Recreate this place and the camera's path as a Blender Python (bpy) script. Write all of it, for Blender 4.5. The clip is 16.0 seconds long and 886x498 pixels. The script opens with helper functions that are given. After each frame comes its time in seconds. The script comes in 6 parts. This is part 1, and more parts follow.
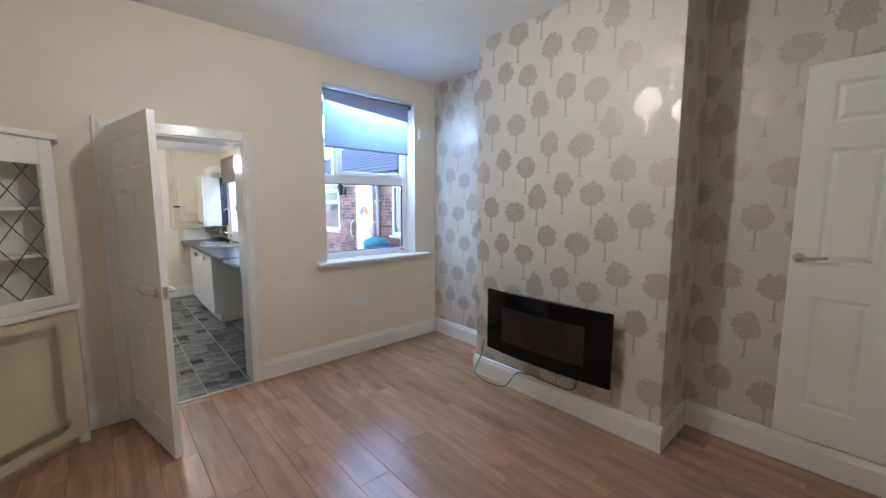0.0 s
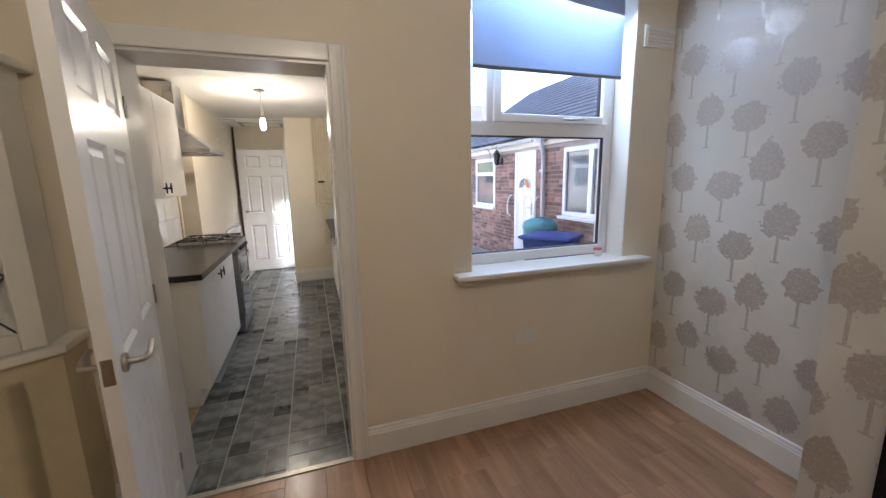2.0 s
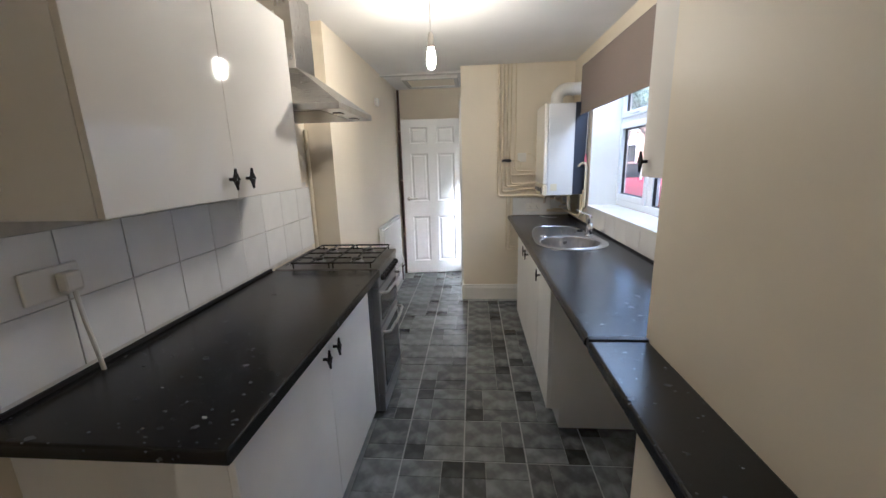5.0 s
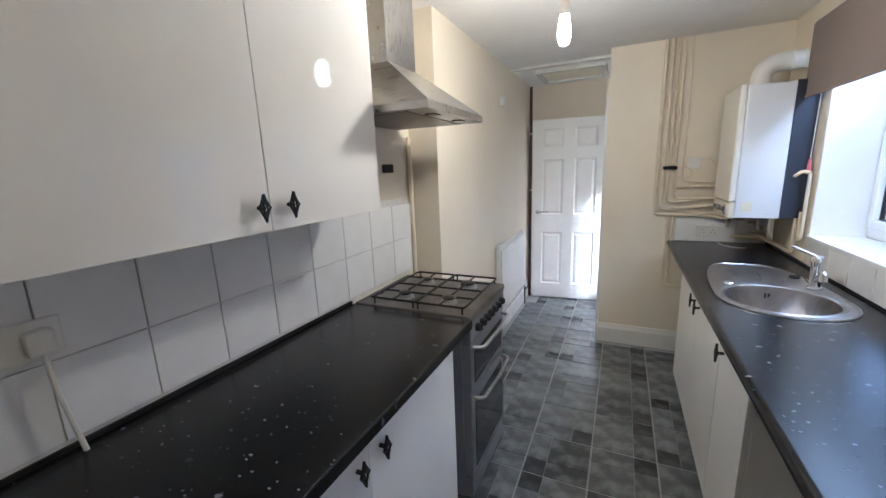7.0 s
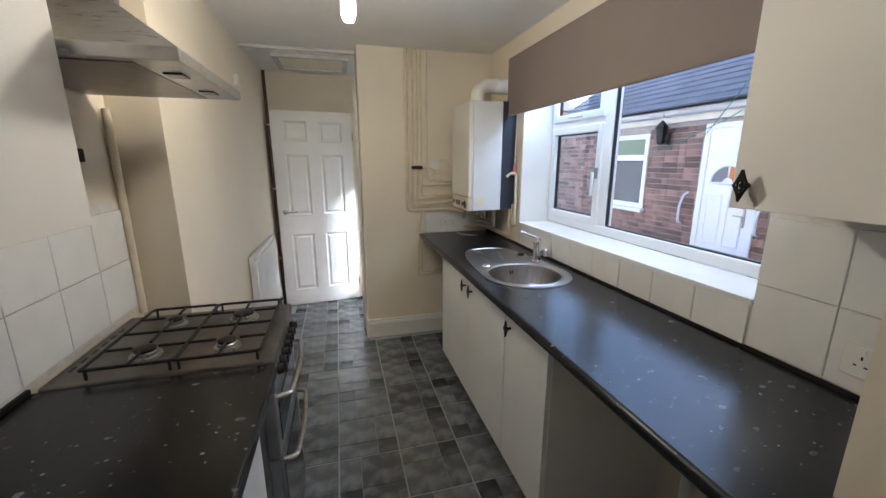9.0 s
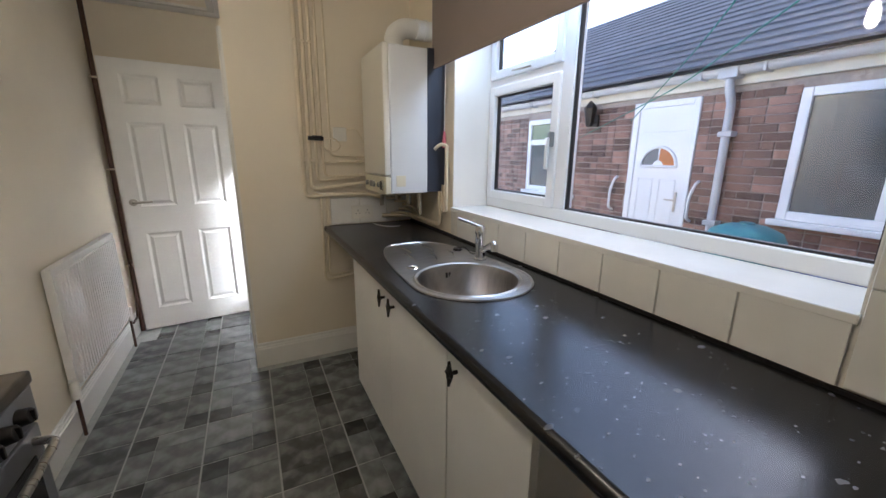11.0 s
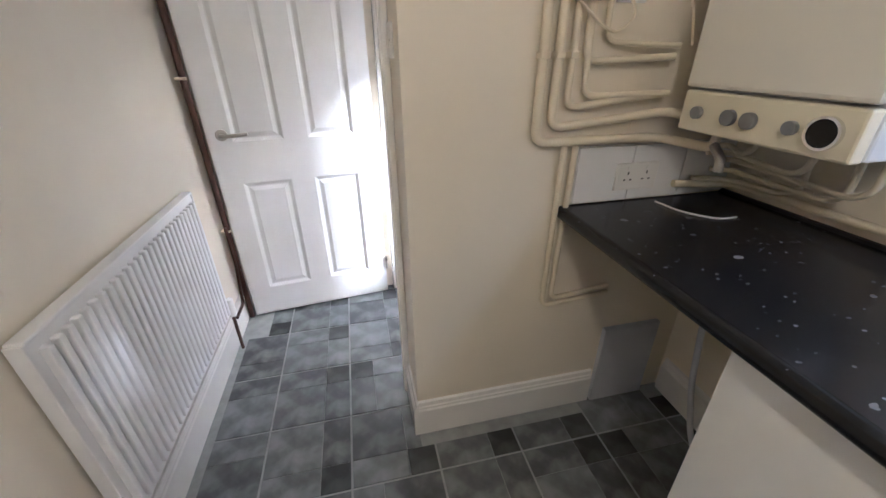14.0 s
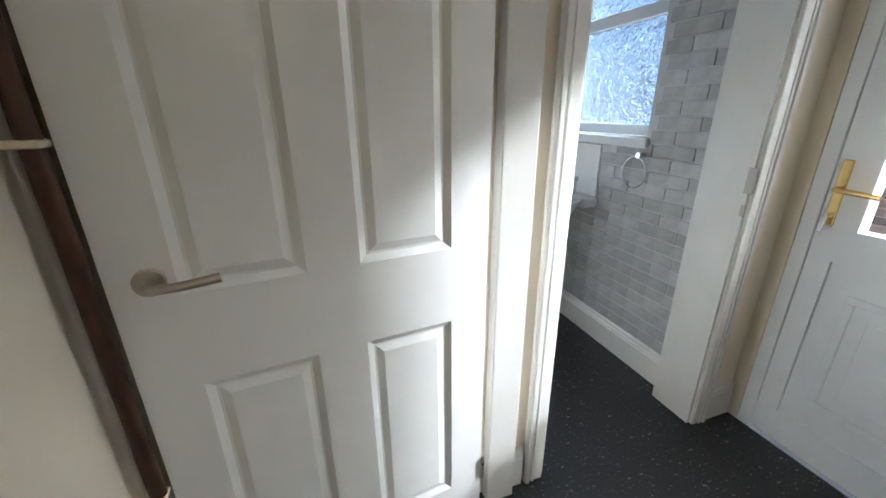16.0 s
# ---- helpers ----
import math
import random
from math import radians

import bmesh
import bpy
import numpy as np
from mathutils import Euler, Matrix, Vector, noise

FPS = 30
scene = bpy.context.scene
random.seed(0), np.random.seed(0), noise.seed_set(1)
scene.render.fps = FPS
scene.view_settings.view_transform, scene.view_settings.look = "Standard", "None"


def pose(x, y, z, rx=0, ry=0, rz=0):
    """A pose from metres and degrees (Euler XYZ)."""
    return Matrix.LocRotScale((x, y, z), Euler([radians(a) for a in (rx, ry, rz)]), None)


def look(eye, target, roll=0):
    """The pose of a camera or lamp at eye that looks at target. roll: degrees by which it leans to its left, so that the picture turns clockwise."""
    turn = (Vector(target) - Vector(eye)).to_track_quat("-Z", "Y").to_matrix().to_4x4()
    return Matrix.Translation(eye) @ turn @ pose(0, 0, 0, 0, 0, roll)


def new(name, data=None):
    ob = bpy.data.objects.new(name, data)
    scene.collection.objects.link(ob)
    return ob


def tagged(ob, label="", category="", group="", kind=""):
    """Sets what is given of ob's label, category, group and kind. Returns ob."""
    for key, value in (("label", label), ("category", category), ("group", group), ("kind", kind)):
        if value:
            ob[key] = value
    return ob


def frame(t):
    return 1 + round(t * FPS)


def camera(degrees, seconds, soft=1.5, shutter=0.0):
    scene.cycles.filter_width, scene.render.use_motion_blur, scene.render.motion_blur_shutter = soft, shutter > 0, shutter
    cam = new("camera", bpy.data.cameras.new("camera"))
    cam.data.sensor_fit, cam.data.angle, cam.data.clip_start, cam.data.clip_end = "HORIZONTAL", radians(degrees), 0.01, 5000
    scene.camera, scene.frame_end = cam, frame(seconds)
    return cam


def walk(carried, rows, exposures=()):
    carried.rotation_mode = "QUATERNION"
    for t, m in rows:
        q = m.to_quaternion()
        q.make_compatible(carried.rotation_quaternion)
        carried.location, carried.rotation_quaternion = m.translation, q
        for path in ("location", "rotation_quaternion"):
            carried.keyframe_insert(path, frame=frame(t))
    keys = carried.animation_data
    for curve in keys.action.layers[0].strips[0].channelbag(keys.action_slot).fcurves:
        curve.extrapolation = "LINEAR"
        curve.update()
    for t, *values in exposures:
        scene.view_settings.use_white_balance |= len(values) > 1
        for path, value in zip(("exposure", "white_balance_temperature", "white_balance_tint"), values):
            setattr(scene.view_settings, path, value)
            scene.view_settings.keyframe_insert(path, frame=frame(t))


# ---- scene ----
cam = camera(98.6, 16.0)
PATH = [
    (0, (0.565, -0.153, 1.488), (1.892, 1.326, 1.259), 0.0),
    (0.5, (0.738, 0.170, 1.490), (1.994, 1.697, 1.187), -0.3),
    (1, (0.929, 0.545, 1.461), (1.921, 2.246, 1.114), -0.5),
    (1.5, (1.100, 0.937, 1.472), (1.940, 2.718, 1.122), -0.7),
    (2, (1.316, 1.330, 1.459), (1.955, 3.191, 1.101), -1.1),
    (2.5, (1.382, 1.682, 1.446), (1.743, 3.612, 1.067), -1.3),
    (3, (1.368, 2.050, 1.457), (1.631, 3.988, 1.038), -1.3),
    (3.5, (1.258, 2.361, 1.482), (1.364, 4.310, 1.049), -1.0),
    (3.7, (1.274, 2.521, 1.483), (1.236, 4.473, 1.050), -1.8),
    (5.8, (1.098, 3.665, 1.476), (0.820, 5.586, 0.997), -1.5),
    (6, (1.121, 3.724, 1.496), (0.727, 5.624, 1.010), -1.5),
    (6.5, (1.138, 3.893, 1.494), (0.505, 5.729, 1.016), -1.4),
    (7, (1.168, 3.944, 1.517), (0.336, 5.715, 1.106), -2.2),
    (7.5, (1.141, 3.961, 1.567), (0.217, 5.709, 1.267), -1.7),
    (8, (1.055, 4.000, 1.540), (0.296, 5.829, 1.258), -1.1),
    (8.5, (0.910, 4.083, 1.518), (0.867, 6.057, 1.200), -0.6),
    (9, (0.861, 4.157, 1.510), (1.372, 6.039, 1.062), 0.0),
    (9.2, (0.847, 4.184, 1.504), (1.513, 6.010, 1.043), 0.2),
    (11.3, (1.111, 4.898, 1.363), (1.989, 6.627, 0.877), 0.6),
    (11.5, (1.110, 4.990, 1.362), (1.987, 6.718, 0.864), 0.6),
    (12, (1.180, 5.238, 1.327), (2.093, 6.928, 0.769), 0.5),
    (12.5, (1.241, 5.463, 1.309), (2.177, 7.096, 0.634), 0.5),
    (13, (1.189, 5.680, 1.294), (2.100, 7.254, 0.462), 0.6),
    (13.5, (1.037, 5.980, 1.336), (1.748, 7.610, 0.421), 0.3),
    (14, (0.919, 6.304, 1.338), (1.312, 8.038, 0.422), -0.5),
    (14.5, (0.825, 6.650, 1.382), (0.956, 8.454, 0.528), -1.2),
    (15, (0.664, 6.947, 1.356), (0.763, 8.803, 0.618), -1.4),
    (15.5, (0.602, 7.234, 1.375), (0.850, 9.082, 0.650), -0.7),
    (16, (0.622, 7.528, 1.290), (1.230, 9.306, 0.607), -0.5),
]
walk(cam, [(t, look(eye, target, roll)) for t, eye, target, roll in PATH],
     exposures=[(0.0, 4.60, 4750, 11), (1.0, 4.50, 4850, 12), (2.0, 4.05, 5500, 15), (3.5, 3.70, 5650, 15), (6.0, 4.12, 4800, 13), (7.5, 4.05, 4950, 14), (9.0, 3.72, 5200, 12),
                (12.0, 3.50, 5750, 14), (13.0, 3.57, 6000, 15), (14.0, 4.03, 5150, 17), (15.0, 3.63, 4900, 13), (15.5, 3.42, 5000, 12), (16.0, 2.88, 5450, 8)])

# ---- world and lights ----
world = bpy.data.worlds.new("sky")
scene.world = world
world.use_nodes = True
wn = world.node_tree.nodes
sky = wn.new("ShaderNodeTexSky")
sky.sky_type = 'NISHITA'
sky.sun_disc = False
SUN_DIR = Vector((1.0, -0.36, 0.60)).normalized()   # towards the sun
sky.sun_elevation = math.asin(SUN_DIR.z)
sky.sun_rotation = math.atan2(SUN_DIR.x, SUN_DIR.y)
sky.dust_density = 4.0
sky.ozone_density = 0.6
wn["Background"].inputs[1].default_value = 0.07
world.node_tree.links.new(sky.outputs[0], wn["Background"].inputs[0])
sun_data = bpy.data.lights.new("sun", 'SUN')
sun_data.energy, sun_data.angle, sun_data.color = 1.2, radians(5), (1.0, 0.95, 0.88)
sun = new("sun", sun_data)
sun.matrix_world = look(SUN_DIR * 20, (0, 0, 0))


def bulb_light(name, place, watts):
    d = bpy.data.lights.new(name, 'POINT')
    d.energy, d.shadow_soft_size, d.color = watts, 0.014, (1.0, 0.84, 0.64)
    o = new(name, d)
    o.location = place
    return o


bulb_light("kitchen_bulb_light", (0.93, 5.66, 2.04), 0.30)
bulb_light("dining_bulb_light", (1.35, 1.18, 2.42), 0.32)



def sky_panel(name, place, target, wide, high, watts):
    """Stands in for the sky's light in the top of a window opening, behind its blind."""
    d = bpy.data.lights.new(name, 'AREA')
    d.shape, d.size, d.size_y, d.energy, d.color = 'RECTANGLE', wide, high, watts, (0.72, 0.86, 1.0)
    o = new(name, d)
    o.matrix_world = look(place, target)
    return o


sky_panel("dining_window_daylight", (2.64, 3.335, 2.31), (2.55, 2.3, 1.2), 0.92, 0.44, 1.4)
sky_panel("kitchen_window_daylight", (2.24, 5.97, 2.09), (1.2, 5.9, 0.7), 1.36, 0.2, 0.9)

# ---- materials ----


def mat(name, color, rough=0.5, metal=0.0, vary=0.08, scale=6.0, bump=0.0, bump_scale=60.0, spec=0.5, coat=0.0,
        per_object=0.0, per_island=0.0, stain=None, stain_scale=2.0, stain_amount=0.3, stretch=(1, 1, 1), transmission=0.0):
    m = bpy.data.materials.new(name)
    m.use_nodes = True
    nt = m.node_tree
    n, l = nt.nodes, nt.links
    b = n["Principled BSDF"]
    b.inputs["Roughness"].default_value = rough
    b.inputs["Metallic"].default_value = metal
    b.inputs["Specular IOR Level"].default_value = spec
    b.inputs["Coat Weight"].default_value = coat
    b.inputs["Coat Roughness"].default_value = 0.08
    b.inputs["Transmission Weight"].default_value = transmission
    tc = n.new("ShaderNodeTexCoord")
    mp = n.new("ShaderNodeMapping")
    mp.inputs["Scale"].default_value = stretch
    l.new(tc.outputs["Object"], mp.inputs["Vector"])
    no = n.new("ShaderNodeTexNoise")
    no.inputs["Scale"].default_value = scale
    no.inputs["Detail"].default_value = 6
    l.new(mp.outputs[0], no.inputs["Vector"])
    hsv = n.new("ShaderNodeHueSaturation")
    hsv.inputs["Color"].default_value = (*color, 1)
    rng = n.new("ShaderNodeMapRange")
    rng.inputs["From Min"].default_value, rng.inputs["From Max"].default_value = 0.3, 0.7
    rng.inputs["To Min"].default_value, rng.inputs["To Max"].default_value = 1 - vary, 1 + vary
    l.new(no.outputs["Fac"], rng.inputs["Value"])
    val = rng.outputs[0]
    if per_object or per_island:
        if per_object:
            src = n.new("ShaderNodeObjectInfo").outputs["Random"]
        else:
            src = n.new("ShaderNodeNewGeometry").outputs["Random Per Island"]
        amount = per_object or per_island
        r2 = n.new("ShaderNodeMapRange")
        r2.inputs["To Min"].default_value, r2.inputs["To Max"].default_value = 1 - amount, 1 + amount
        l.new(src, r2.inputs["Value"])
        mul = n.new("ShaderNodeMath")
        mul.operation = 'MULTIPLY'
        l.new(val, mul.inputs[0])
        l.new(r2.outputs[0], mul.inputs[1])
        val = mul.outputs[0]
    l.new(val, hsv.inputs["Value"])
    out = hsv.outputs[0]
    if stain:
        n2 = n.new("ShaderNodeTexNoise")
        n2.inputs["Scale"].default_value = stain_scale
        n2.inputs["Detail"].default_value = 8
        l.new(mp.outputs[0], n2.inputs["Vector"])
        cr = n.new("ShaderNodeMapRange")
        cr.inputs["From Min"].default_value, cr.inputs["From Max"].default_value = 0.48, 0.68
        cr.inputs["To Max"].default_value = stain_amount
        l.new(n2.outputs["Fac"], cr.inputs["Value"])
        mx = n.new("ShaderNodeMix")
        mx.data_type = 'RGBA'
        mx.inputs["B"].default_value = (0, 0, 0, 1)
        mx.inputs[7].default_value = (*stain, 1)
        l.new(cr.outputs[0], mx.inputs[0])
        l.new(out, mx.inputs[6])
        out = mx.outputs[2]
    l.new(out, b.inputs["Base Color"])
    rr = n.new("ShaderNodeMapRange")
    rr.inputs["To Min"].default_value, rr.inputs["To Max"].default_value = rough * 0.88, min(rough * 1.14, 1)
    l.new(no.outputs["Fac"], rr.inputs["Value"])
    l.new(rr.outputs[0], b.inputs["Roughness"])
    if bump:
        nb = n.new("ShaderNodeTexNoise")
        nb.inputs["Scale"].default_value = bump_scale
        nb.inputs["Detail"].default_value = 4
        l.new(mp.outputs[0], nb.inputs["Vector"])
        bp = n.new("ShaderNodeBump")
        bp.inputs["Strength"].default_value = bump
        bp.inputs["Distance"].default_value = 0.004
        l.new(nb.outputs["Fac"], bp.inputs["Height"])
        l.new(bp.outputs[0], b.inputs["Normal"])
    return m


def glass_mat(name, color=(1, 1, 1), rough=0.0, bump=0.0, bump_scale=40.0):
    m = bpy.data.materials.new(name)
    m.use_nodes = True
    n, l = m.node_tree.nodes, m.node_tree.links
    b = n["Principled BSDF"]
    b.inputs["Base Color"].default_value = (*color, 1)
    b.inputs["Roughness"].default_value = rough
    b.inputs["Transmission Weight"].default_value = 1.0
    b.inputs["IOR"].default_value = 1.45
    if bump:
        nb = n.new("ShaderNodeTexNoise")
        nb.inputs["Scale"].default_value = bump_scale
        nb.inputs["Distortion"].default_value = 1.5
        bp = n.new("ShaderNodeBump")
        bp.inputs["Strength"].default_value = bump
        bp.inputs["Distance"].default_value = 0.02
        tc = n.new("ShaderNodeTexCoord")
        l.new(tc.outputs["Object"], nb.inputs["Vector"])
        l.new(nb.outputs["Fac"], bp.inputs["Height"])
        l.new(bp.outputs[0], b.inputs["Normal"])
    return m


def glow_mat(name, color, strength):
    m = bpy.data.materials.new(name)
    m.use_nodes = True
    b = m.node_tree.nodes["Principled BSDF"]
    b.inputs["Base Color"].default_value = (*color, 1)
    b.inputs["Emission Color"].default_value = (*color, 1)
    b.inputs["Emission Strength"].default_value = strength
    return m


M_CREAM = mat("cream_paint", (0.79, 0.71, 0.565), 0.5, vary=0.03, scale=2.5, bump=0.08, bump_scale=90, stain=(0.66, 0.60, 0.48), stain_scale=1.3, stain_amount=0.18)
M_CEIL = mat("ceiling_paint", (0.80, 0.78, 0.74), 0.8, vary=0.03, scale=3, bump=0.06, bump_scale=120)
M_GLOSS = mat("white_gloss_paint", (0.80, 0.78, 0.73), 0.22, vary=0.03, scale=5, bump=0.05, bump_scale=25, stain=(0.66, 0.60, 0.48), stain_scale=3, stain_amount=0.15)
M_DOOR = mat("white_door_paint", (0.82, 0.81, 0.78), 0.3, vary=0.012, scale=8, bump=0.012, bump_scale=30)
M_UPVC = mat("white_upvc", (0.84, 0.85, 0.86), 0.25, vary=0.02, scale=4)
M_UNIT = mat("white_gloss_laminate", (0.83, 0.80, 0.75), 0.045, vary=0.02, scale=3, bump=0.004, bump_scale=6)
M_BASE = mat("white_unit_laminate", (0.84, 0.83, 0.80), 0.3, vary=0.03, scale=4)
M_TILE = mat("white_glazed_tile", (0.80, 0.79, 0.76), 0.12, vary=0.03, scale=9, bump=0.08, bump_scale=14, per_object=0.03)
M_GROUT = mat("grout", (0.66, 0.63, 0.57), 0.85, vary=0.1, scale=30)
M_METAL = mat("brushed_steel", (0.46, 0.45, 0.435), 0.28, 1.0, vary=0.06, scale=20, stretch=(1, 12, 1))
M_SINK = mat("worn_stainless_steel", (0.42, 0.405, 0.39), 0.31, 1.0, vary=0.14, scale=14, bump=0.06, bump_scale=120, stretch=(1, 6, 1))
M_CHROME = mat("chrome", (0.75, 0.75, 0.76), 0.07, 1.0, vary=0.02)
M_NICKEL = mat("satin_nickel", (0.50, 0.46, 0.41), 0.28, 1.0, vary=0.05)
M_BRASS = mat("polished_brass", (0.78, 0.55, 0.22), 0.18, 1.0, vary=0.05)
M_IRON = mat("black_iron", (0.018, 0.016, 0.015), 0.45, 0.4, vary=0.2, scale=40)
M_BLACKGL = mat("black_glass", (0.004, 0.004, 0.005), 0.06, vary=0.05, spec=0.2)
M_HGLASS = mat("reflecting_window_glass", (0.10, 0.11, 0.11), 0.05, vary=0.3, scale=2, coat=0.6)
M_FIREIN = mat("dark_fire_window", (0.050, 0.038, 0.034), 0.3, vary=0.4, scale=7)
M_CABLE = mat("black_cable", (0.03, 0.025, 0.025), 0.5)
M_COOKER = mat("grey_enamel", (0.23, 0.23, 0.235), 0.32, 0.5, vary=0.06, scale=10)
M_COOKDK = mat("dark_oven_glass", (0.03, 0.03, 0.033), 0.10)
M_HOB = mat("hob_steel", (0.19, 0.175, 0.165), 0.33, 0.9, vary=0.2, scale=12, stain=(0.12, 0.09, 0.06), stain_scale=9, stain_amount=0.5)
M_ROLLER = mat("taupe_blind_cloth", (0.235, 0.19, 0.165), 0.85, vary=0.04, scale=5, bump=0.15, bump_scale=500)
M_PIPE = mat("cream_painted_pipe", (0.74, 0.65, 0.48), 0.4, vary=0.06, scale=12)
M_COPPER = mat("brown_copper_pipe", (0.062, 0.027, 0.014), 0.4, 0.3, vary=0.3, scale=15)
M_BOILER = mat("white_boiler_enamel", (0.72, 0.72, 0.71), 0.3, vary=0.02)
M_BOILCR = mat("yellowed_boiler_plastic", (0.72, 0.66, 0.50), 0.35, vary=0.04)
M_BOILFR = mat("white_boiler_cover", (0.75, 0.72, 0.64), 0.32, vary=0.02, scale=3)
M_BOILDK = mat("dark_boiler_back", (0.028, 0.033, 0.05), 0.5, vary=0.1)
M_GREYKN = mat("grey_knob", (0.2, 0.2, 0.2), 0.4)
M_PLASTIC = mat("white_plastic", (0.78, 0.76, 0.70), 0.35, vary=0.03)
M_RAD = mat("white_radiator_enamel", (0.80, 0.79, 0.77), 0.3, vary=0.03, scale=6)
M_CERAMIC = mat("white_ceramic", (0.84, 0.84, 0.83), 0.08, vary=0.01)
M_GLASS = glass_mat("window_glass")
M_FROST = glass_mat("obscure_glass", (0.38, 0.53, 0.72), 0.03, bump=0.9, bump_scale=30)
M_BULB = glow_mat("lit_bulb", (1.0, 0.82, 0.55), 14.0)
M_CREAMCAB = mat("aged_cream_paint", (0.66, 0.57, 0.38), 0.5, vary=0.06, scale=3, stain=(0.45, 0.36, 0.2), stain_scale=4, stain_amount=0.35, bump=0.15, bump_scale=30)
M_CABW = mat("white_cabinet_paint", (0.80, 0.77, 0.70), 0.3, vary=0.04, scale=5, bump=0.1, bump_scale=20)
M_LEAD = mat("lead_came", (0.05, 0.05, 0.05), 0.5, 0.6)
M_DARKPLAIN = mat("dark_plain_vinyl", (0.045, 0.045, 0.048), 0.35, vary=0.3, scale=30, stain=(0.20, 0.20, 0.20), stain_scale=28, stain_amount=0.35, stretch=(1, 0.4, 1))
M_VBASE = mat("vinyl_joint", (0.30, 0.31, 0.30), 0.35, vary=0.15, scale=20)
M_VTILE = mat("slate_vinyl", (0.135, 0.143, 0.146), 0.23, vary=0.42, scale=11, per_object=0.42, stain=(0.31, 0.325, 0.32), stain_scale=10, stain_amount=0.45, bump=0.12, bump_scale=40)
M_VDARK = mat("dark_slate_vinyl", (0.048, 0.051, 0.051), 0.24, vary=0.35, scale=9, per_object=0.3, stain=(0.12, 0.125, 0.12), stain_scale=10, stain_amount=0.5, bump=0.12, bump_scale=40)
M_SUBFLOOR = mat("bare_board", (0.45, 0.33, 0.17), 0.7, vary=0.2, scale=6)
M_BRICK = mat("red_brick", (0.28, 0.165, 0.125), 0.85, vary=0.3, scale=12, bump=0.4, bump_scale=80, per_object=0.6, stain=(0.08, 0.055, 0.055), stain_scale=5, stain_amount=0.55)
M_BRICKFAR = mat("red_brick_joined", (0.28, 0.165, 0.125), 0.85, vary=0.3, scale=12, bump=0.4, bump_scale=80, per_island=0.6, stain=(0.08, 0.055, 0.055), stain_scale=5, stain_amount=0.55)
M_MORTAR = mat("mortar", (0.38, 0.32, 0.28), 0.9, vary=0.2, scale=30, bump=0.3, bump_scale=100)
M_SLATE = mat("grey_roof_tile", (0.075, 0.072, 0.08), 0.6, vary=0.25, scale=4, per_island=0.2)
M_CONC = mat("yard_concrete", (0.28, 0.26, 0.23), 0.85, vary=0.2, scale=2, bump=0.3, bump_scale=40)
M_GUTTER = mat("grey_gutter_plastic", (0.55, 0.56, 0.58), 0.4, vary=0.08, scale=5)
M_FASCIA = mat("cream_fascia", (0.70, 0.66, 0.55), 0.5, vary=0.08, scale=5)
M_BLUEBIN = mat("blue_plastic", (0.012, 0.035, 0.22), 0.45, vary=0.1)
M_TEAL = mat("teal_plastic", (0.07, 0.27, 0.30), 0.45, vary=0.1)
M_ROOMSHADE = mat("painted_room_shade", (0.10, 0.09, 0.08), 0.9, vary=0.2)
M_PANELG = mat("green_tinted_glass", (0.22, 0.27, 0.17), 0.15, vary=0.1)
M_ORANGE = mat("orange_stained_glass", (0.48, 0.17, 0.05), 0.2)
M_GREENLINE = mat("green_line", (0.02, 0.22, 0.14), 0.5)
M_LEAF = mat("foliage", (0.05, 0.09, 0.025), 0.7, vary=0.4, scale=3, per_island=0.4)
M_BARK = mat("bark", (0.10, 0.07, 0.05), 0.9, vary=0.3, scale=8)
M_RED = mat("red_car_paint", (0.45, 0.02, 0.03), 0.2, coat=0.8)
M_TYRE = mat("tyre_rubber", (0.02, 0.02, 0.02), 0.8)
M_PINK = mat("pink_tassel", (0.60, 0.16, 0.2), 0.6)
M_ALU = mat("threshold_strip", (0.5, 0.46, 0.4), 0.35, 0.9, vary=0.1)
M_WCTILE = mat("grey_brick_tile", (0.50, 0.49, 0.47), 0.55, vary=0.16, scale=16, per_object=0.14, bump=0.25, bump_scale=50)
M_WCGROUT = mat("pale_grout", (0.66, 0.66, 0.65), 0.8)


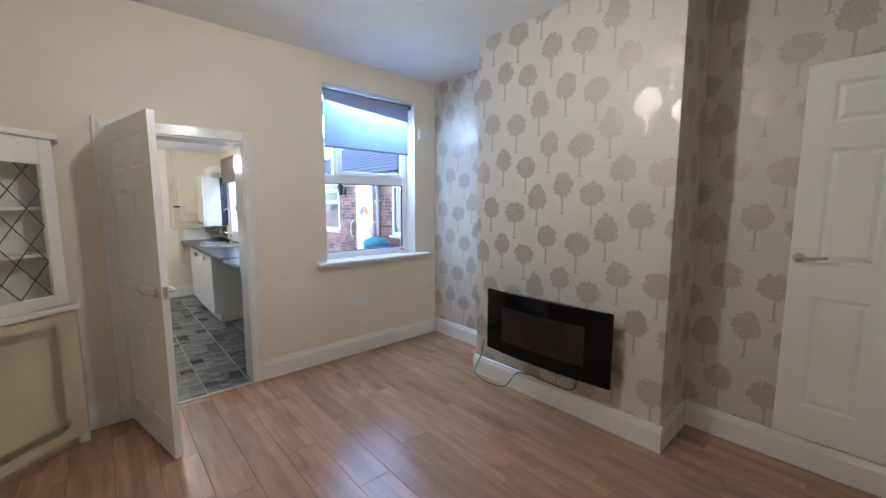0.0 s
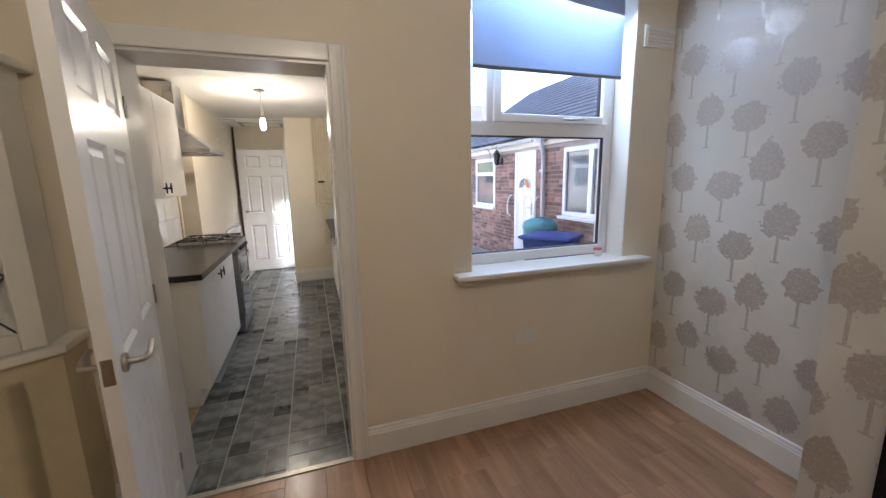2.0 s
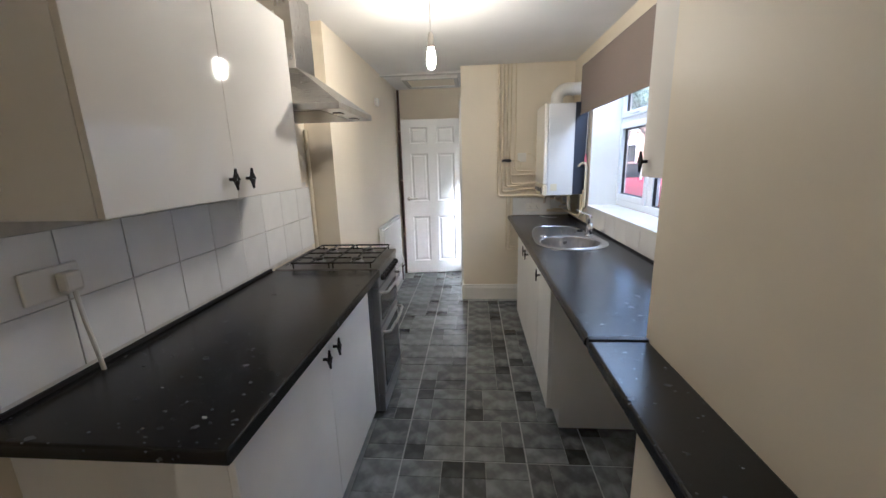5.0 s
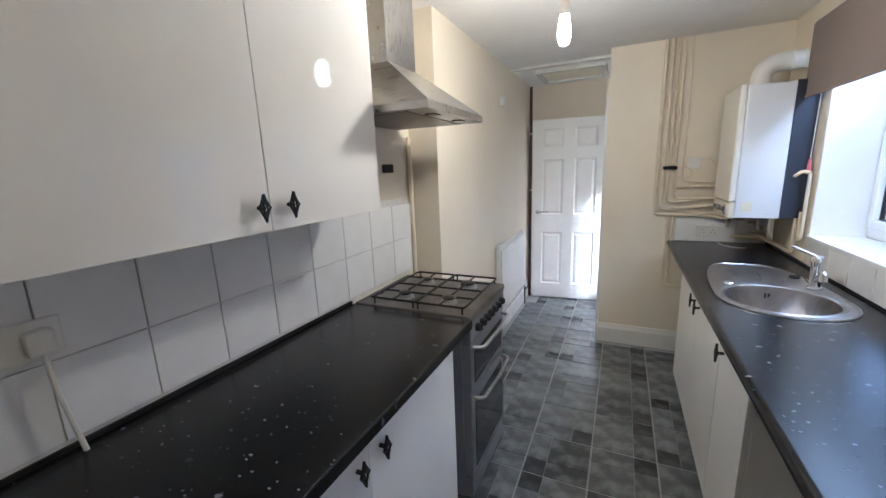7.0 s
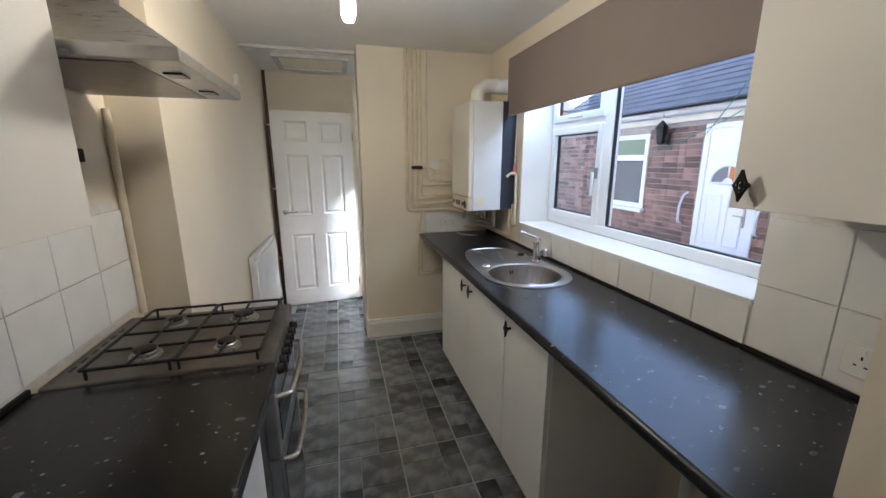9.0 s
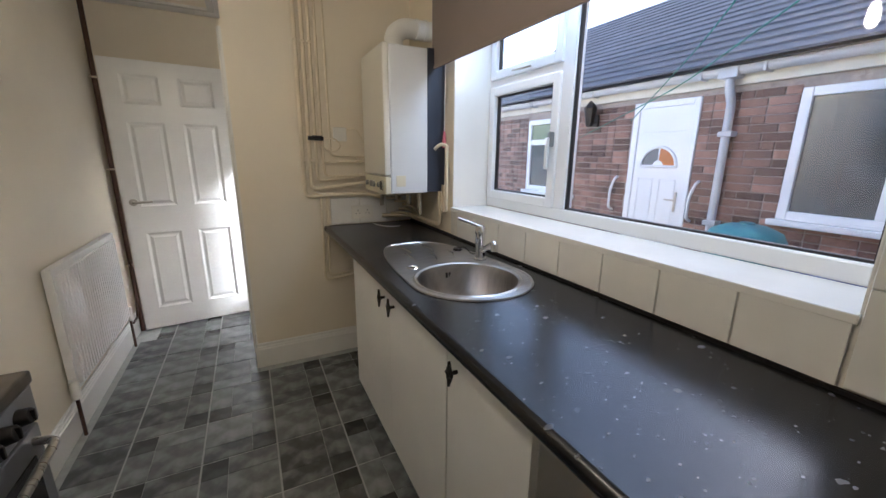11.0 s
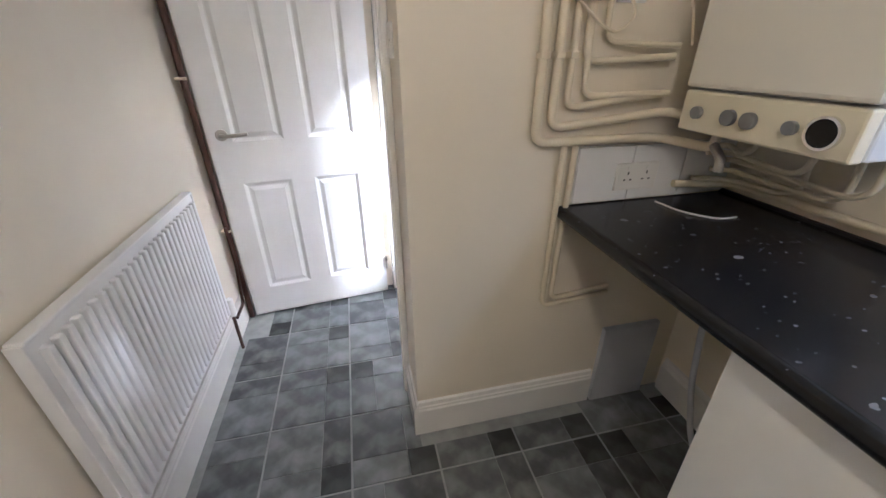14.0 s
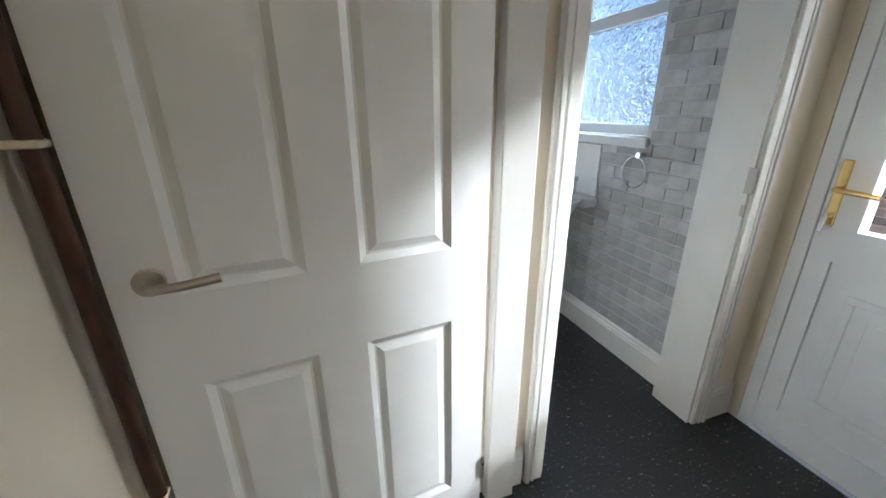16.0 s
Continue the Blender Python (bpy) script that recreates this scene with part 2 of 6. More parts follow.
def worktop_mat(name="black_flecked_worktop", cells=26, rough=0.25, fleck=(0.20, 0.20, 0.21), big=0.32, share=0.74, stretch=(1.0, 1.5, 1.0), base=(0.008, 0.008, 0.009)):
    m = mat(name, base, rough, vary=0.25, scale=60)
    n, l = m.node_tree.nodes, m.node_tree.links
    b = n["Principled BSDF"]
    l.remove(b.inputs["Roughness"].links[0])      # an even satin sheen
    b.inputs["Roughness"].default_value = rough
    colour = b.inputs["Base Color"].links[0].from_socket
    tc = n.new("ShaderNodeTexCoord")
    for count, wob, largest, least in ((cells, 0.020, big, share), (cells * 2.7, 0.007, big * 1.05, share + 0.06)):
        mp = n.new("ShaderNodeMapping")
        mp.inputs["Scale"].default_value = stretch
        l.new(tc.outputs["Object"], mp.inputs["Vector"])
        ns = n.new("ShaderNodeTexNoise")
        ns.inputs["Scale"].default_value = 75
        ns.inputs["Detail"].default_value = 3
        l.new(mp.outputs[0], ns.inputs["Vector"])
        add = n.new("ShaderNodeVectorMath")
        add.operation = 'MULTIPLY_ADD'
        add.inputs[1].default_value = (wob, wob, wob * 0.7)
        l.new(ns.outputs["Color"], add.inputs[0])
        l.new(mp.outputs[0], add.inputs[2])
        v = n.new("ShaderNodeTexVoronoi")
        v.inputs["Scale"].default_value = count
        l.new(add.outputs[0], v.inputs["Vector"])
        sep = n.new("ShaderNodeSeparateColor")
        l.new(v.outputs["Color"], sep.inputs[0])
        # a fleck only in some cells, of a size that differs from cell to cell
        size = n.new("ShaderNodeMapRange")
        size.inputs["From Min"].default_value, size.inputs["From Max"].default_value = least, 1.0
        size.inputs["To Min"].default_value, size.inputs["To Max"].default_value = 0.0, largest
        l.new(sep.outputs[0], size.inputs["Value"])
        lt = n.new("ShaderNodeMath")
        lt.operation = 'LESS_THAN'
        l.new(v.outputs["Distance"], lt.inputs[0])
        l.new(size.outputs[0], lt.inputs[1])
        amt = n.new("ShaderNodeMath")
        amt.operation = 'MULTIPLY'
        l.new(lt.outputs[0], amt.inputs[0])
        l.new(sep.outputs[1], amt.inputs[1])
        mx = n.new("ShaderNodeMix")
        mx.data_type = 'RGBA'
        mx.inputs[7].default_value = (*fleck, 1)
        l.new(amt.outputs[0], mx.inputs[0])
        l.new(colour, mx.inputs[6])
        colour = mx.outputs[2]
    l.new(colour, b.inputs["Base Color"])
    return m


M_WORKTOP = worktop_mat()
M_WORKTOP.node_tree.nodes["Principled BSDF"].inputs["Specular IOR Level"].default_value = 0.38
M_DARKVINYL = worktop_mat("dark_flecked_vinyl", 34, 0.40, (0.30, 0.29, 0.27), 0.34, 0.55, (1.0, 2.6, 1.0), (0.020, 0.020, 0.021))


def plank_mat():
    """Laminate printed as three strips of oak to a plank, each strip in lengths of its own tone."""
    m = mat("oak_laminate", (0.40, 0.235, 0.135), 0.25, vary=0.13, scale=4, per_object=0.07, stretch=(6, 0.8, 1), bump=0.02, bump_scale=60,
            stain=(0.24, 0.13, 0.07), stain_scale=2.2, stain_amount=0.55)
    n, l = m.node_tree.nodes, m.node_tree.links
    b = n["Principled BSDF"]
    colour = b.inputs["Base Color"].links[0].from_socket

    def op(kind, a, c=0.0):
        q = n.new("ShaderNodeMath")
        q.operation = kind
        for i, v in enumerate((a, c)):
            if isinstance(v, (int, float)):
                q.inputs[i].default_value = v
            else:
                l.new(v, q.inputs[i])
        return q.outputs[0]

    tc = n.new("ShaderNodeTexCoord")
    info = n.new("ShaderNodeObjectInfo")
    shift = n.new("ShaderNodeVectorMath")
    shift.operation = 'ADD'
    l.new(tc.outputs["Object"], shift.inputs[0])
    by = n.new("ShaderNodeCombineXYZ")
    l.new(op('MULTIPLY', info.outputs["Random"], 37.0), by.inputs[1])
    l.new(by.outputs[0], shift.inputs[1])
    for node in n:                                # every plank starts elsewhere in the grain
        if node.bl_idname == "ShaderNodeMapping":
            l.new(shift.outputs[0], node.inputs["Vector"])
    sep = n.new("ShaderNodeSeparateXYZ")
    l.new(shift.outputs[0], sep.inputs[0])
    strip = op('FLOOR', op('DIVIDE', op('ADD', sep.outputs[0], 0.0965), 0.0643))
    length = op('FLOOR', op('ADD', op('DIVIDE', sep.outputs[1], 0.52), op('MULTIPLY', strip, 0.43)))
    cell = n.new("ShaderNodeCombineXYZ")
    l.new(strip, cell.inputs[0])
    l.new(length, cell.inputs[1])
    wn_ = n.new("ShaderNodeTexWhiteNoise")
    l.new(cell.outputs[0], wn_.inputs["Vector"])
    tone = n.new("ShaderNodeHueSaturation")
    l.new(op('ADD', op('MULTIPLY', wn_.outputs["Value"], 0.26), 0.86), tone.inputs["Value"])
    l.new(colour, tone.inputs["Color"])
    l.new(tone.outputs[0], b.inputs["Base Color"])
    return m


M_PLANK = plank_mat()
M_PLANKGAP = mat("plank_gap", (0.06, 0.03, 0.015), 0.7)


def wallpaper_mat():
    """Pale satin paper printed with metallic trees: five trees in each repeat of 0.53 by 0.66 m, each repeat set 0.21 m higher than the last."""
    m = mat("tree_wallpaper", (0.62, 0.58, 0.51), 0.42, vary=0.03, scale=3, bump=0.05, bump_scale=160)
    nt = m.node_tree
    n, l = nt.nodes, nt.links
    b = n["Principled BSDF"]
    base = b.inputs["Base Color"].links[0].from_socket

    def op(kind, a, c=0.0, d=0.0):
        q = n.new("ShaderNodeMath")
        q.operation = kind
        for i, v in enumerate((a, c, d)):
            if isinstance(v, (int, float)):
                q.inputs[i].default_value = v
            else:
                l.new(v, q.inputs[i])
        return q.outputs[0]

    tc = n.new("ShaderNodeTexCoord")
    sep = n.new("ShaderNodeSeparateXYZ")
    l.new(tc.outputs["Object"], sep.inputs[0])
    wob = n.new("ShaderNodeTexNoise")
    wob.inputs["Scale"].default_value = 55
    wob.inputs["Detail"].default_value = 3
    l.new(tc.outputs["Object"], wob.inputs["Vector"])
    lobes = n.new("ShaderNodeTexVoronoi")
    lobes.inputs["Scale"].default_value = 42
    l.new(tc.outputs["Object"], lobes.inputs["Vector"])
    ragged = op('ADD', op('MULTIPLY', op('SUBTRACT', wob.outputs["Fac"], 0.5), 0.55), op('MULTIPLY', op('SUBTRACT', lobes.outputs["Distance"], 0.45), 0.34))
    u = op('ADD', sep.outputs[0], sep.outputs[1])      # along the wall, round its corners too
    z = sep.outputs[2]
    mask = None
    # y, z of the crown, half width, half height, point
    for yk, zk, rw, rh, tip in ((1.82, 1.18, .078, .085, .2), (1.605, 1.11, .088, .08, 0.0), (1.94, 1.47, .08, .085, .15), (1.70, 1.43, .095, .082, 0.0), (1.50, 1.55, .075, .10, .65)):
        p = op('DIVIDE', op('SUBTRACT', u, yk + 2.98), 0.53)
        i = op('ROUND', p)
        dy = op('MULTIPLY', op('SUBTRACT', p, i), 0.53)
        q = op('DIVIDE', op('SUBTRACT', op('SUBTRACT', z, zk), op('MULTIPLY', i, 0.21)), 0.66)
        dz = op('MULTIPLY', op('SUBTRACT', q, op('ROUND', q)), 0.66)
        ez = op('DIVIDE', dz, rh)
        # narrower towards the top where the crown is pointed
        wide = op('MULTIPLY', op('SUBTRACT', 1.0, op('MULTIPLY', ez, tip * 0.6)), rw)
        ey = op('DIVIDE', dy, wide)
        r = op('SQRT', op('ADD', op('MULTIPLY', ey, ey), op('MULTIPLY', ez, ez)))
        crown = op('LESS_THAN', op('ADD', r, ragged), 1.0)
        ad = op('ABSOLUTE', dy)
        trunk = op('MULTIPLY', op('LESS_THAN', ad, 0.0065), op('LESS_THAN', op('ABSOLUTE', op('ADD', dz, rh + 0.055)), 0.062))
        foot = op('MULTIPLY', op('LESS_THAN', ad, 0.02), op('LESS_THAN', op('ABSOLUTE', op('ADD', dz, rh + 0.116)), 0.004))
        one = op('MAXIMUM', op('MAXIMUM', crown, trunk), foot)
        mask = one if mask is None else op('MAXIMUM', mask, one)
    leafy = n.new("ShaderNodeTexVoronoi")
    leafy.inputs["Scale"].default_value = 95
    l.new(tc.outputs["Object"], leafy.inputs["Vector"])
    leaves = op('LESS_THAN', leafy.outputs["Distance"], 0.62)      # separate leaves with paper between
    fill = op('MULTIPLY', mask, op('ADD', op('MULTIPLY', leaves, 0.22), 0.72))
    mx = n.new("ShaderNodeMix")
    mx.data_type = 'RGBA'
    mx.inputs[7].default_value = (0.45, 0.40, 0.345, 1)
    l.new(fill, mx.inputs[0])
    l.new(base, mx.inputs[6])
    l.new(mx.outputs[2], b.inputs["Base Color"])
    l.new(op('MULTIPLY', op('MULTIPLY', mask, leaves), 0.45), b.inputs["Metallic"])
    l.new(op('SUBTRACT', 0.46, op('MULTIPLY', op('MULTIPLY', mask, leaves), 0.08)), b.inputs["Roughness"])
    return m


M_PAPER = wallpaper_mat()

# ---- mesh helpers ----


def make(name, bm, material, parent=None, label="", smooth=False):
    me = bpy.data.meshes.new(name)
    bm.normal_update()
    if smooth:
        for f in bm.faces:
            f.smooth = True
    bm.to_mesh(me)
    bm.free()
    me.materials.append(material)
    if smooth:
        me.set_sharp_from_angle(angle=radians(40))
    ob = new(name, me)
    if parent is not None:
        ob.parent = parent
    if label:
        ob["label"] = label
    return ob


def part(name, bm, material, parent, label="", smooth=False):
    return make(name, bm, material, parent, label, smooth)


def thing(name, label, category, group="", kind="", at=None):
    """An Empty that carries the parts of one thing."""
    ob = new(name)
    ob.empty_display_size = 0.1
    if at is not None:
        ob.matrix_world = at
    return tagged(ob, label, category, group, kind)


def box(x0, y0, z0, x1, y1, z1, bevel=0.0, bm=None, seg=2):
    own = bm is None
    out = bm or bmesh.new()
    tmp = bmesh.new()
    r = bmesh.ops.create_cube(tmp, size=1.0)
    bmesh.ops.scale(tmp, vec=(abs(x1 - x0), abs(y1 - y0), abs(z1 - z0)), verts=tmp.verts)
    bmesh.ops.translate(tmp, vec=((x0 + x1) / 2, (y0 + y1) / 2, (z0 + z1) / 2), verts=tmp.verts)
    if bevel:
        bmesh.ops.bevel(tmp, geom=tmp.edges[:], offset=bevel, segments=seg, profile=0.5, affect='EDGES')
    if own:
        return tmp if bm is None else out
    me = bpy.data.meshes.new("tmp")
    tmp.to_mesh(me)
    tmp.free()
    out.from_mesh(me)
    bpy.data.meshes.remove(me)
    return out


def boxes(*items, bevel=0.0):
    bm = bmesh.new()
    for it in items:
        box(*it, bevel=bevel, bm=bm)
    return bm


def cyl(p, q, r, seg=20, r2=None, bm=None, bevel=0.0):
    """A rod or cone from p to q."""
    p, q = Vector(p), Vector(q)
    tmp = bmesh.new()
    d = (q - p).length
    bmesh.ops.create_cone(tmp, cap_ends=True, segments=seg, radius1=r, radius2=r if r2 is None else r2, depth=d)
    if bevel:
        bmesh.ops.bevel(tmp, geom=[e for e in tmp.edges if abs(e.verts[0].co.z - e.verts[1].co.z) < 1e-6], offset=bevel, segments=2, profile=0.5, affect='EDGES')
    m = Matrix.Translation((p + q) / 2) @ (q - p).to_track_quat('Z', 'Y').to_matrix().to_4x4()
    bmesh.ops.transform(tmp, matrix=m, verts=tmp.verts)
    if bm is None:
        return tmp
    me = bpy.data.meshes.new("tmp")
    tmp.to_mesh(me)
    tmp.free()
    bm.from_mesh(me)
    bpy.data.meshes.remove(me)
    return bm


def rounded(points, r, steps=5):
    """The points with their corners rounded to the radius r."""
    pts = [Vector(p) for p in points]
    out = [pts[0]]
    for a, b, c in zip(pts, pts[1:], pts[2:]):
        u, v = (a - b), (c - b)
        k = min(r, u.length * 0.45, v.length * 0.45)
        s, e = b + u.normalized() * k, b + v.normalized() * k
        for i in range(steps + 1):
            t = i / steps
            out.append((1 - t) ** 2 * s + 2 * t * (1 - t) * b + t * t * e)
    out.append(pts[-1])
    return out


def tube(points, r, bend=0.03, seg=10, bm=None):
    """A round pipe along the points."""
    pts = rounded(points, bend) if bend and len(points) > 2 else [Vector(p) for p in points]
    bm = bm or bmesh.new()
    up = Vector((0.13, 0.27, 0.95)).normalized()
    rings = []
    for i, p in enumerate(pts):
        d = (pts[min(i + 1, len(pts) - 1)] - pts[max(i - 1, 0)]).normalized()
        a = d.cross(up)
        if a.length < 0.2:
            a = d.cross(Vector((1, 0, 0)))
        a.normalize()
        if rings:
            prev = rings[-1][1]
            a = (prev - d * prev.dot(d)).normalized()
        b = d.cross(a)
        rings.append(([bm.verts.new(p + (a * math.cos(2 * math.pi * k / seg) + b * math.sin(2 * math.pi * k / seg)) * r) for k in range(seg)], a))
    for (u, _), (v, _) in zip(rings, rings[1:]):
        for k in range(seg):
            bm.faces.new((u[k], u[(k + 1) % seg], v[(k + 1) % seg], v[k]))
    bm.faces.new(rings[0][0][::-1])
    bm.faces.new(rings[-1][0])
    return bm


def extrude_outline(outline, z0, z1, bevel=0.0):
    """A slab with the given outline in x and y."""
    bm = bmesh.new()
    f = bm.faces.new([bm.verts.new((x, y, z0)) for x, y in outline])
    r = bmesh.ops.extrude_face_region(bm, geom=[f])
    bmesh.ops.translate(bm, vec=(0, 0, z1 - z0), verts=[v for v in r["geom"] if isinstance(v, bmesh.types.BMVert)])
    bmesh.ops.recalc_face_normals(bm, faces=bm.faces)
    if bevel:
        bmesh.ops.bevel(bm, geom=[e for e in bm.edges if abs(e.verts[0].co.z - e.verts[1].co.z) < 1e-6], offset=bevel, segments=2, profile=0.5, affect='EDGES')
    return bm


def profile_run(profile, a, b, normal):
    """A moulding: the profile (out from the wall, height) run along the floor from a to b; normal points out of the wall."""
    bm = bmesh.new()
    a, b, nv = Vector((*a, 0)), Vector((*b, 0)), Vector((*normal, 0))
    ends = []
    for p in (a, b):
        ends.append([bm.verts.new(p + nv * o + Vector((0, 0, h))) for o, h in profile])
    k = len(profile)
    for i in range(k):
        bm.faces.new((ends[0][i], ends[0][(i + 1) % k], ends[1][(i + 1) % k], ends[1][i]))
    bm.faces.new(ends[0])
    bm.faces.new(ends[1][::-1])
    bmesh.ops.recalc_face_normals(bm, faces=bm.faces)
    return bm


def lathe(profile, seg=32, bm=None):
    """Turned about z: rows of radius and height."""
    bm = bm or bmesh.new()
    rings = []
    for r, z in profile:
        rings.append([bm.verts.new((r * math.cos(2 * math.pi * k / seg), r * math.sin(2 * math.pi * k / seg), z)) for k in range(seg)])
    for u, v in zip(rings, rings[1:]):
        for k in range(seg):
            bm.faces.new((u[k], u[(k + 1) % seg], v[(k + 1) % seg], v[k]))
    bmesh.ops.recalc_face_normals(bm, faces=bm.faces)
    return bm


def moved(bm, m):
    bmesh.ops.transform(bm, matrix=m, verts=bm.verts)
    return bm


SKIRT = [(0, 0), (0.018, 0), (0.018, 0.125), (0.014, 0.132), (0.014, 0.14), (0.010, 0.145), (0.008, 0.16), (0.0, 0.165)]


def skirting(a, b, normal, name="baseboard"):
    return tagged(make(name, profile_run(SKIRT, a, b, normal), M_GLOSS), "white gloss moulded skirting board", "skirting", kind="structure")


def structure(name, bm, material, label, category):
    return tagged(make(name, bm, material), label, category, kind="structure")

# ---- setting: walls, floors, ceilings ----
N0, N1 = 3.20, 3.41          # wall between dining room and kitchen
DX0, DX1 = 0.630, 1.450        # its doorway
WX0, WX1, WZ0, WZ1 = 2.12, 3.16, 0.96, 2.58   # dining window
CEIL, KCEIL = 2.82, 2.36
KE, KO = 2.13, 2.43          # kitchen window wall
KY0, KY1, KZ0, KZ1 = 5.01, 6.69, 1.077, 2.22  # kitchen window

structure("wall_north", boxes((-0.6, N0, 0, DX0, N1, CEIL), (DX0, N0, 1.99, DX1, N1, CEIL), (DX1, N0, 0, WX0, N1, CEIL),
          (WX0, N0, 0, WX1, N1, WZ0 - 0.03), (WX0, N0, WZ1, WX1, N1, CEIL), (WX1, N0, 0, 3.7, N1, CEIL)), M_CREAM, "cream painted plaster wall with doorway and window", "wall")
structure("wall_east", box(3.45, -1.8, 0, 3.7, N0, CEIL), M_PAPER, "wall papered with metallic tree print", "wall")
structure("chimney_breast", box(2.98, 0.585, 0, 3.45, 2.09, CEIL), M_PAPER, "chimney breast papered with metallic tree print", "wall")
structure("wall_west", box(-0.6, -1.8, 0, -0.45, N0, CEIL), M_CREAM, "cream painted plaster wall", "wall")
structure("wall_south", box(-0.45, -1.8, 0, 3.45, -1.65, CEIL), M_CREAM, "cream painted plaster wall", "wall")
structure("ceiling", box(-0.6, -1.8, CEIL, 3.7, N1, CEIL + 0.12), M_CEIL, "white painted dining room ceiling", "ceiling")
structure("floor", box(-0.45, -1.65, -0.12, 3.45, N0, -0.010), M_PLANKGAP, "wood laminate plank floor", "floor")
structure("wall_kitchen_west", boxes((-0.15, N1, 0, 0.03, 5.955, KCEIL), (-0.15, 5.955, 0, 0.21, 10.05, KCEIL)), M_CREAM, "cream painted kitchen wall with a step", "wall")
structure("wall_kitchen_east", boxes((KE, 4.40, 0, KO, KY0, KCEIL), (KE, KY0, 0, KO, KY1, KZ0 - 0.02), (KE, KY0, KZ1, KO, KY1, KCEIL), (KE, KY1, 0, KO, 7.58, KCEIL)), M_CREAM, "cream painted kitchen window wall", "wall")
structure("wall_kitchen_projection", box(1.705, N1, 0, KE, 4.53, KCEIL), M_CREAM, "cream painted projecting wall", "wall")
structure("wall_pier", box(1.046, 7.32, 0, KE, 7.58, KCEIL), M_CREAM, "cream painted wall at the end of the kitchen", "wall")
structure("wall_lobby_north", boxes((0.21, 8.42, 0, 1.29, 8.55, KCEIL), (1.29, 8.42, 2.0, 2.06, 8.55, KCEIL), (2.06, 8.42, 0, KO, 8.55, KCEIL)), M_CREAM, "cream painted lobby wall", "wall")
structure("wall_lobby_east", boxes((2.27, 7.58, 2.08, KO, 8.42, KCEIL), (2.27, 7.58, 0, KO, 7.615, 2.08), (2.27, 8.366, 0, KO, 8.42, 2.08)), M_CREAM, "cream painted wall above the back door", "wall")
structure("wall_wc_east", boxes((2.12, 8.55, 0, KO, 8.96, KCEIL), (2.12, 8.96, 0, KO, 9.76, 1.16), (2.12, 8.96, 1.98, KO, 9.76, KCEIL), (2.12, 9.76, 0, KO, 10.05, KCEIL)), M_WCGROUT, "toilet wall with pale grout", "wall")
structure("wall_wc_north", box(0.9, 9.95, 0, KO, 10.05, KCEIL), M_CEIL, "white toilet wall", "wall")
structure("wall_wc_west", box(0.9, 8.55, 0, 1.0, 9.95, KCEIL), M_CEIL, "white toilet wall", "wall")
structure("kitchen_ceiling", box(-0.15, N1, KCEIL, KO, 10.05, KCEIL + 0.12), M_CEIL, "white painted kitchen ceiling", "ceiling")
structure("kitchen_floor", box(0.03, N1, -0.12, KE, 8.42, -0.003), M_VBASE, "slate effect vinyl floor with pale joints", "floor")
structure("lobby_floor", boxes((1.075, 7.58, -0.003, 2.27, 8.42, 0.002), (1.0, 8.42, -0.12, 2.27, 9.95, 0.002)), M_DARKVINYL, "dark flecked vinyl lobby floor", "floor")
structure("doorway_floor", box(DX0, N0, -0.12, DX1, N1, -0.003), M_VBASE, "vinyl floor in the doorway", "floor")
structure("threshold_strip", box(DX0, N0 - 0.015, -0.003, DX1, N0 + 0.018, 0.006, 0.003), M_ALU, "metal threshold strip", "trim")
structure("ceiling_trim", box(0.21, 7.50, KCEIL - 0.022, 1.10, 7.56, KCEIL - 0.001, 0.004), M_GLOSS, "white wooden strip across the ceiling", "trim")
hatch = thing("loft_hatch", "cream painted loft hatch in the ceiling", "hatch", kind="structure")
part("hatch_frame", boxes((0.40, 7.70, KCEIL - 0.03, 1.0, 7.74, KCEIL - 0.001), (0.40, 8.16, KCEIL - 0.03, 1.0, 8.20, KCEIL - 0.001),
     (0.40, 7.74, KCEIL - 0.03, 0.44, 8.16, KCEIL - 0.001), (0.96, 7.74, KCEIL - 0.03, 1.0, 8.16, KCEIL - 0.001)), M_GLOSS, hatch)
part("hatch_panel", box(0.44, 7.74, KCEIL - 0.016, 0.96, 8.16, KCEIL - 0.002), M_CREAM, hatch)

# skirting boards
skirting((1.50, N0), (3.45, N0), (0, -1))
skirting((-0.45, N0), (0.59, N0), (0, -1))
skirting((3.45, 2.09), (3.45, N0 - 0.018), (-1, 0))
skirting((2.98, 0.567), (2.98, 2.108), (-1, 0))
skirting((2.98, 2.09), (3.432, 2.09), (0, 1))
skirting((2.98, 0.585), (3.432, 0.585), (0, -1))
skirting((3.45, -1.6), (3.45, 0.567), (-1, 0))
skirting((1.046, 7.32), (1.775, 7.32), (0, -1))
skirting((KE, 6.74), (KE, 7.30), (-1, 0))
skirting((1.046, 7.302), (1.046, 7.52), (-1, 0))
skirting((0.21, 5.975), (0.21, 8.42), (1, 0))
skirting((0.03, N1), (0.58, N1), (0, 1))
skirting((1.50, N1), (1.705, N1), (0, 1))
skirting((2.12, 8.62), (2.12, 9.95), (-1, 0))
skirting((2.08, 8.42), (2.27, 8.42), (0, -1))
skirting((1.17, 8.42), (1.215, 8.42), (0, -1))


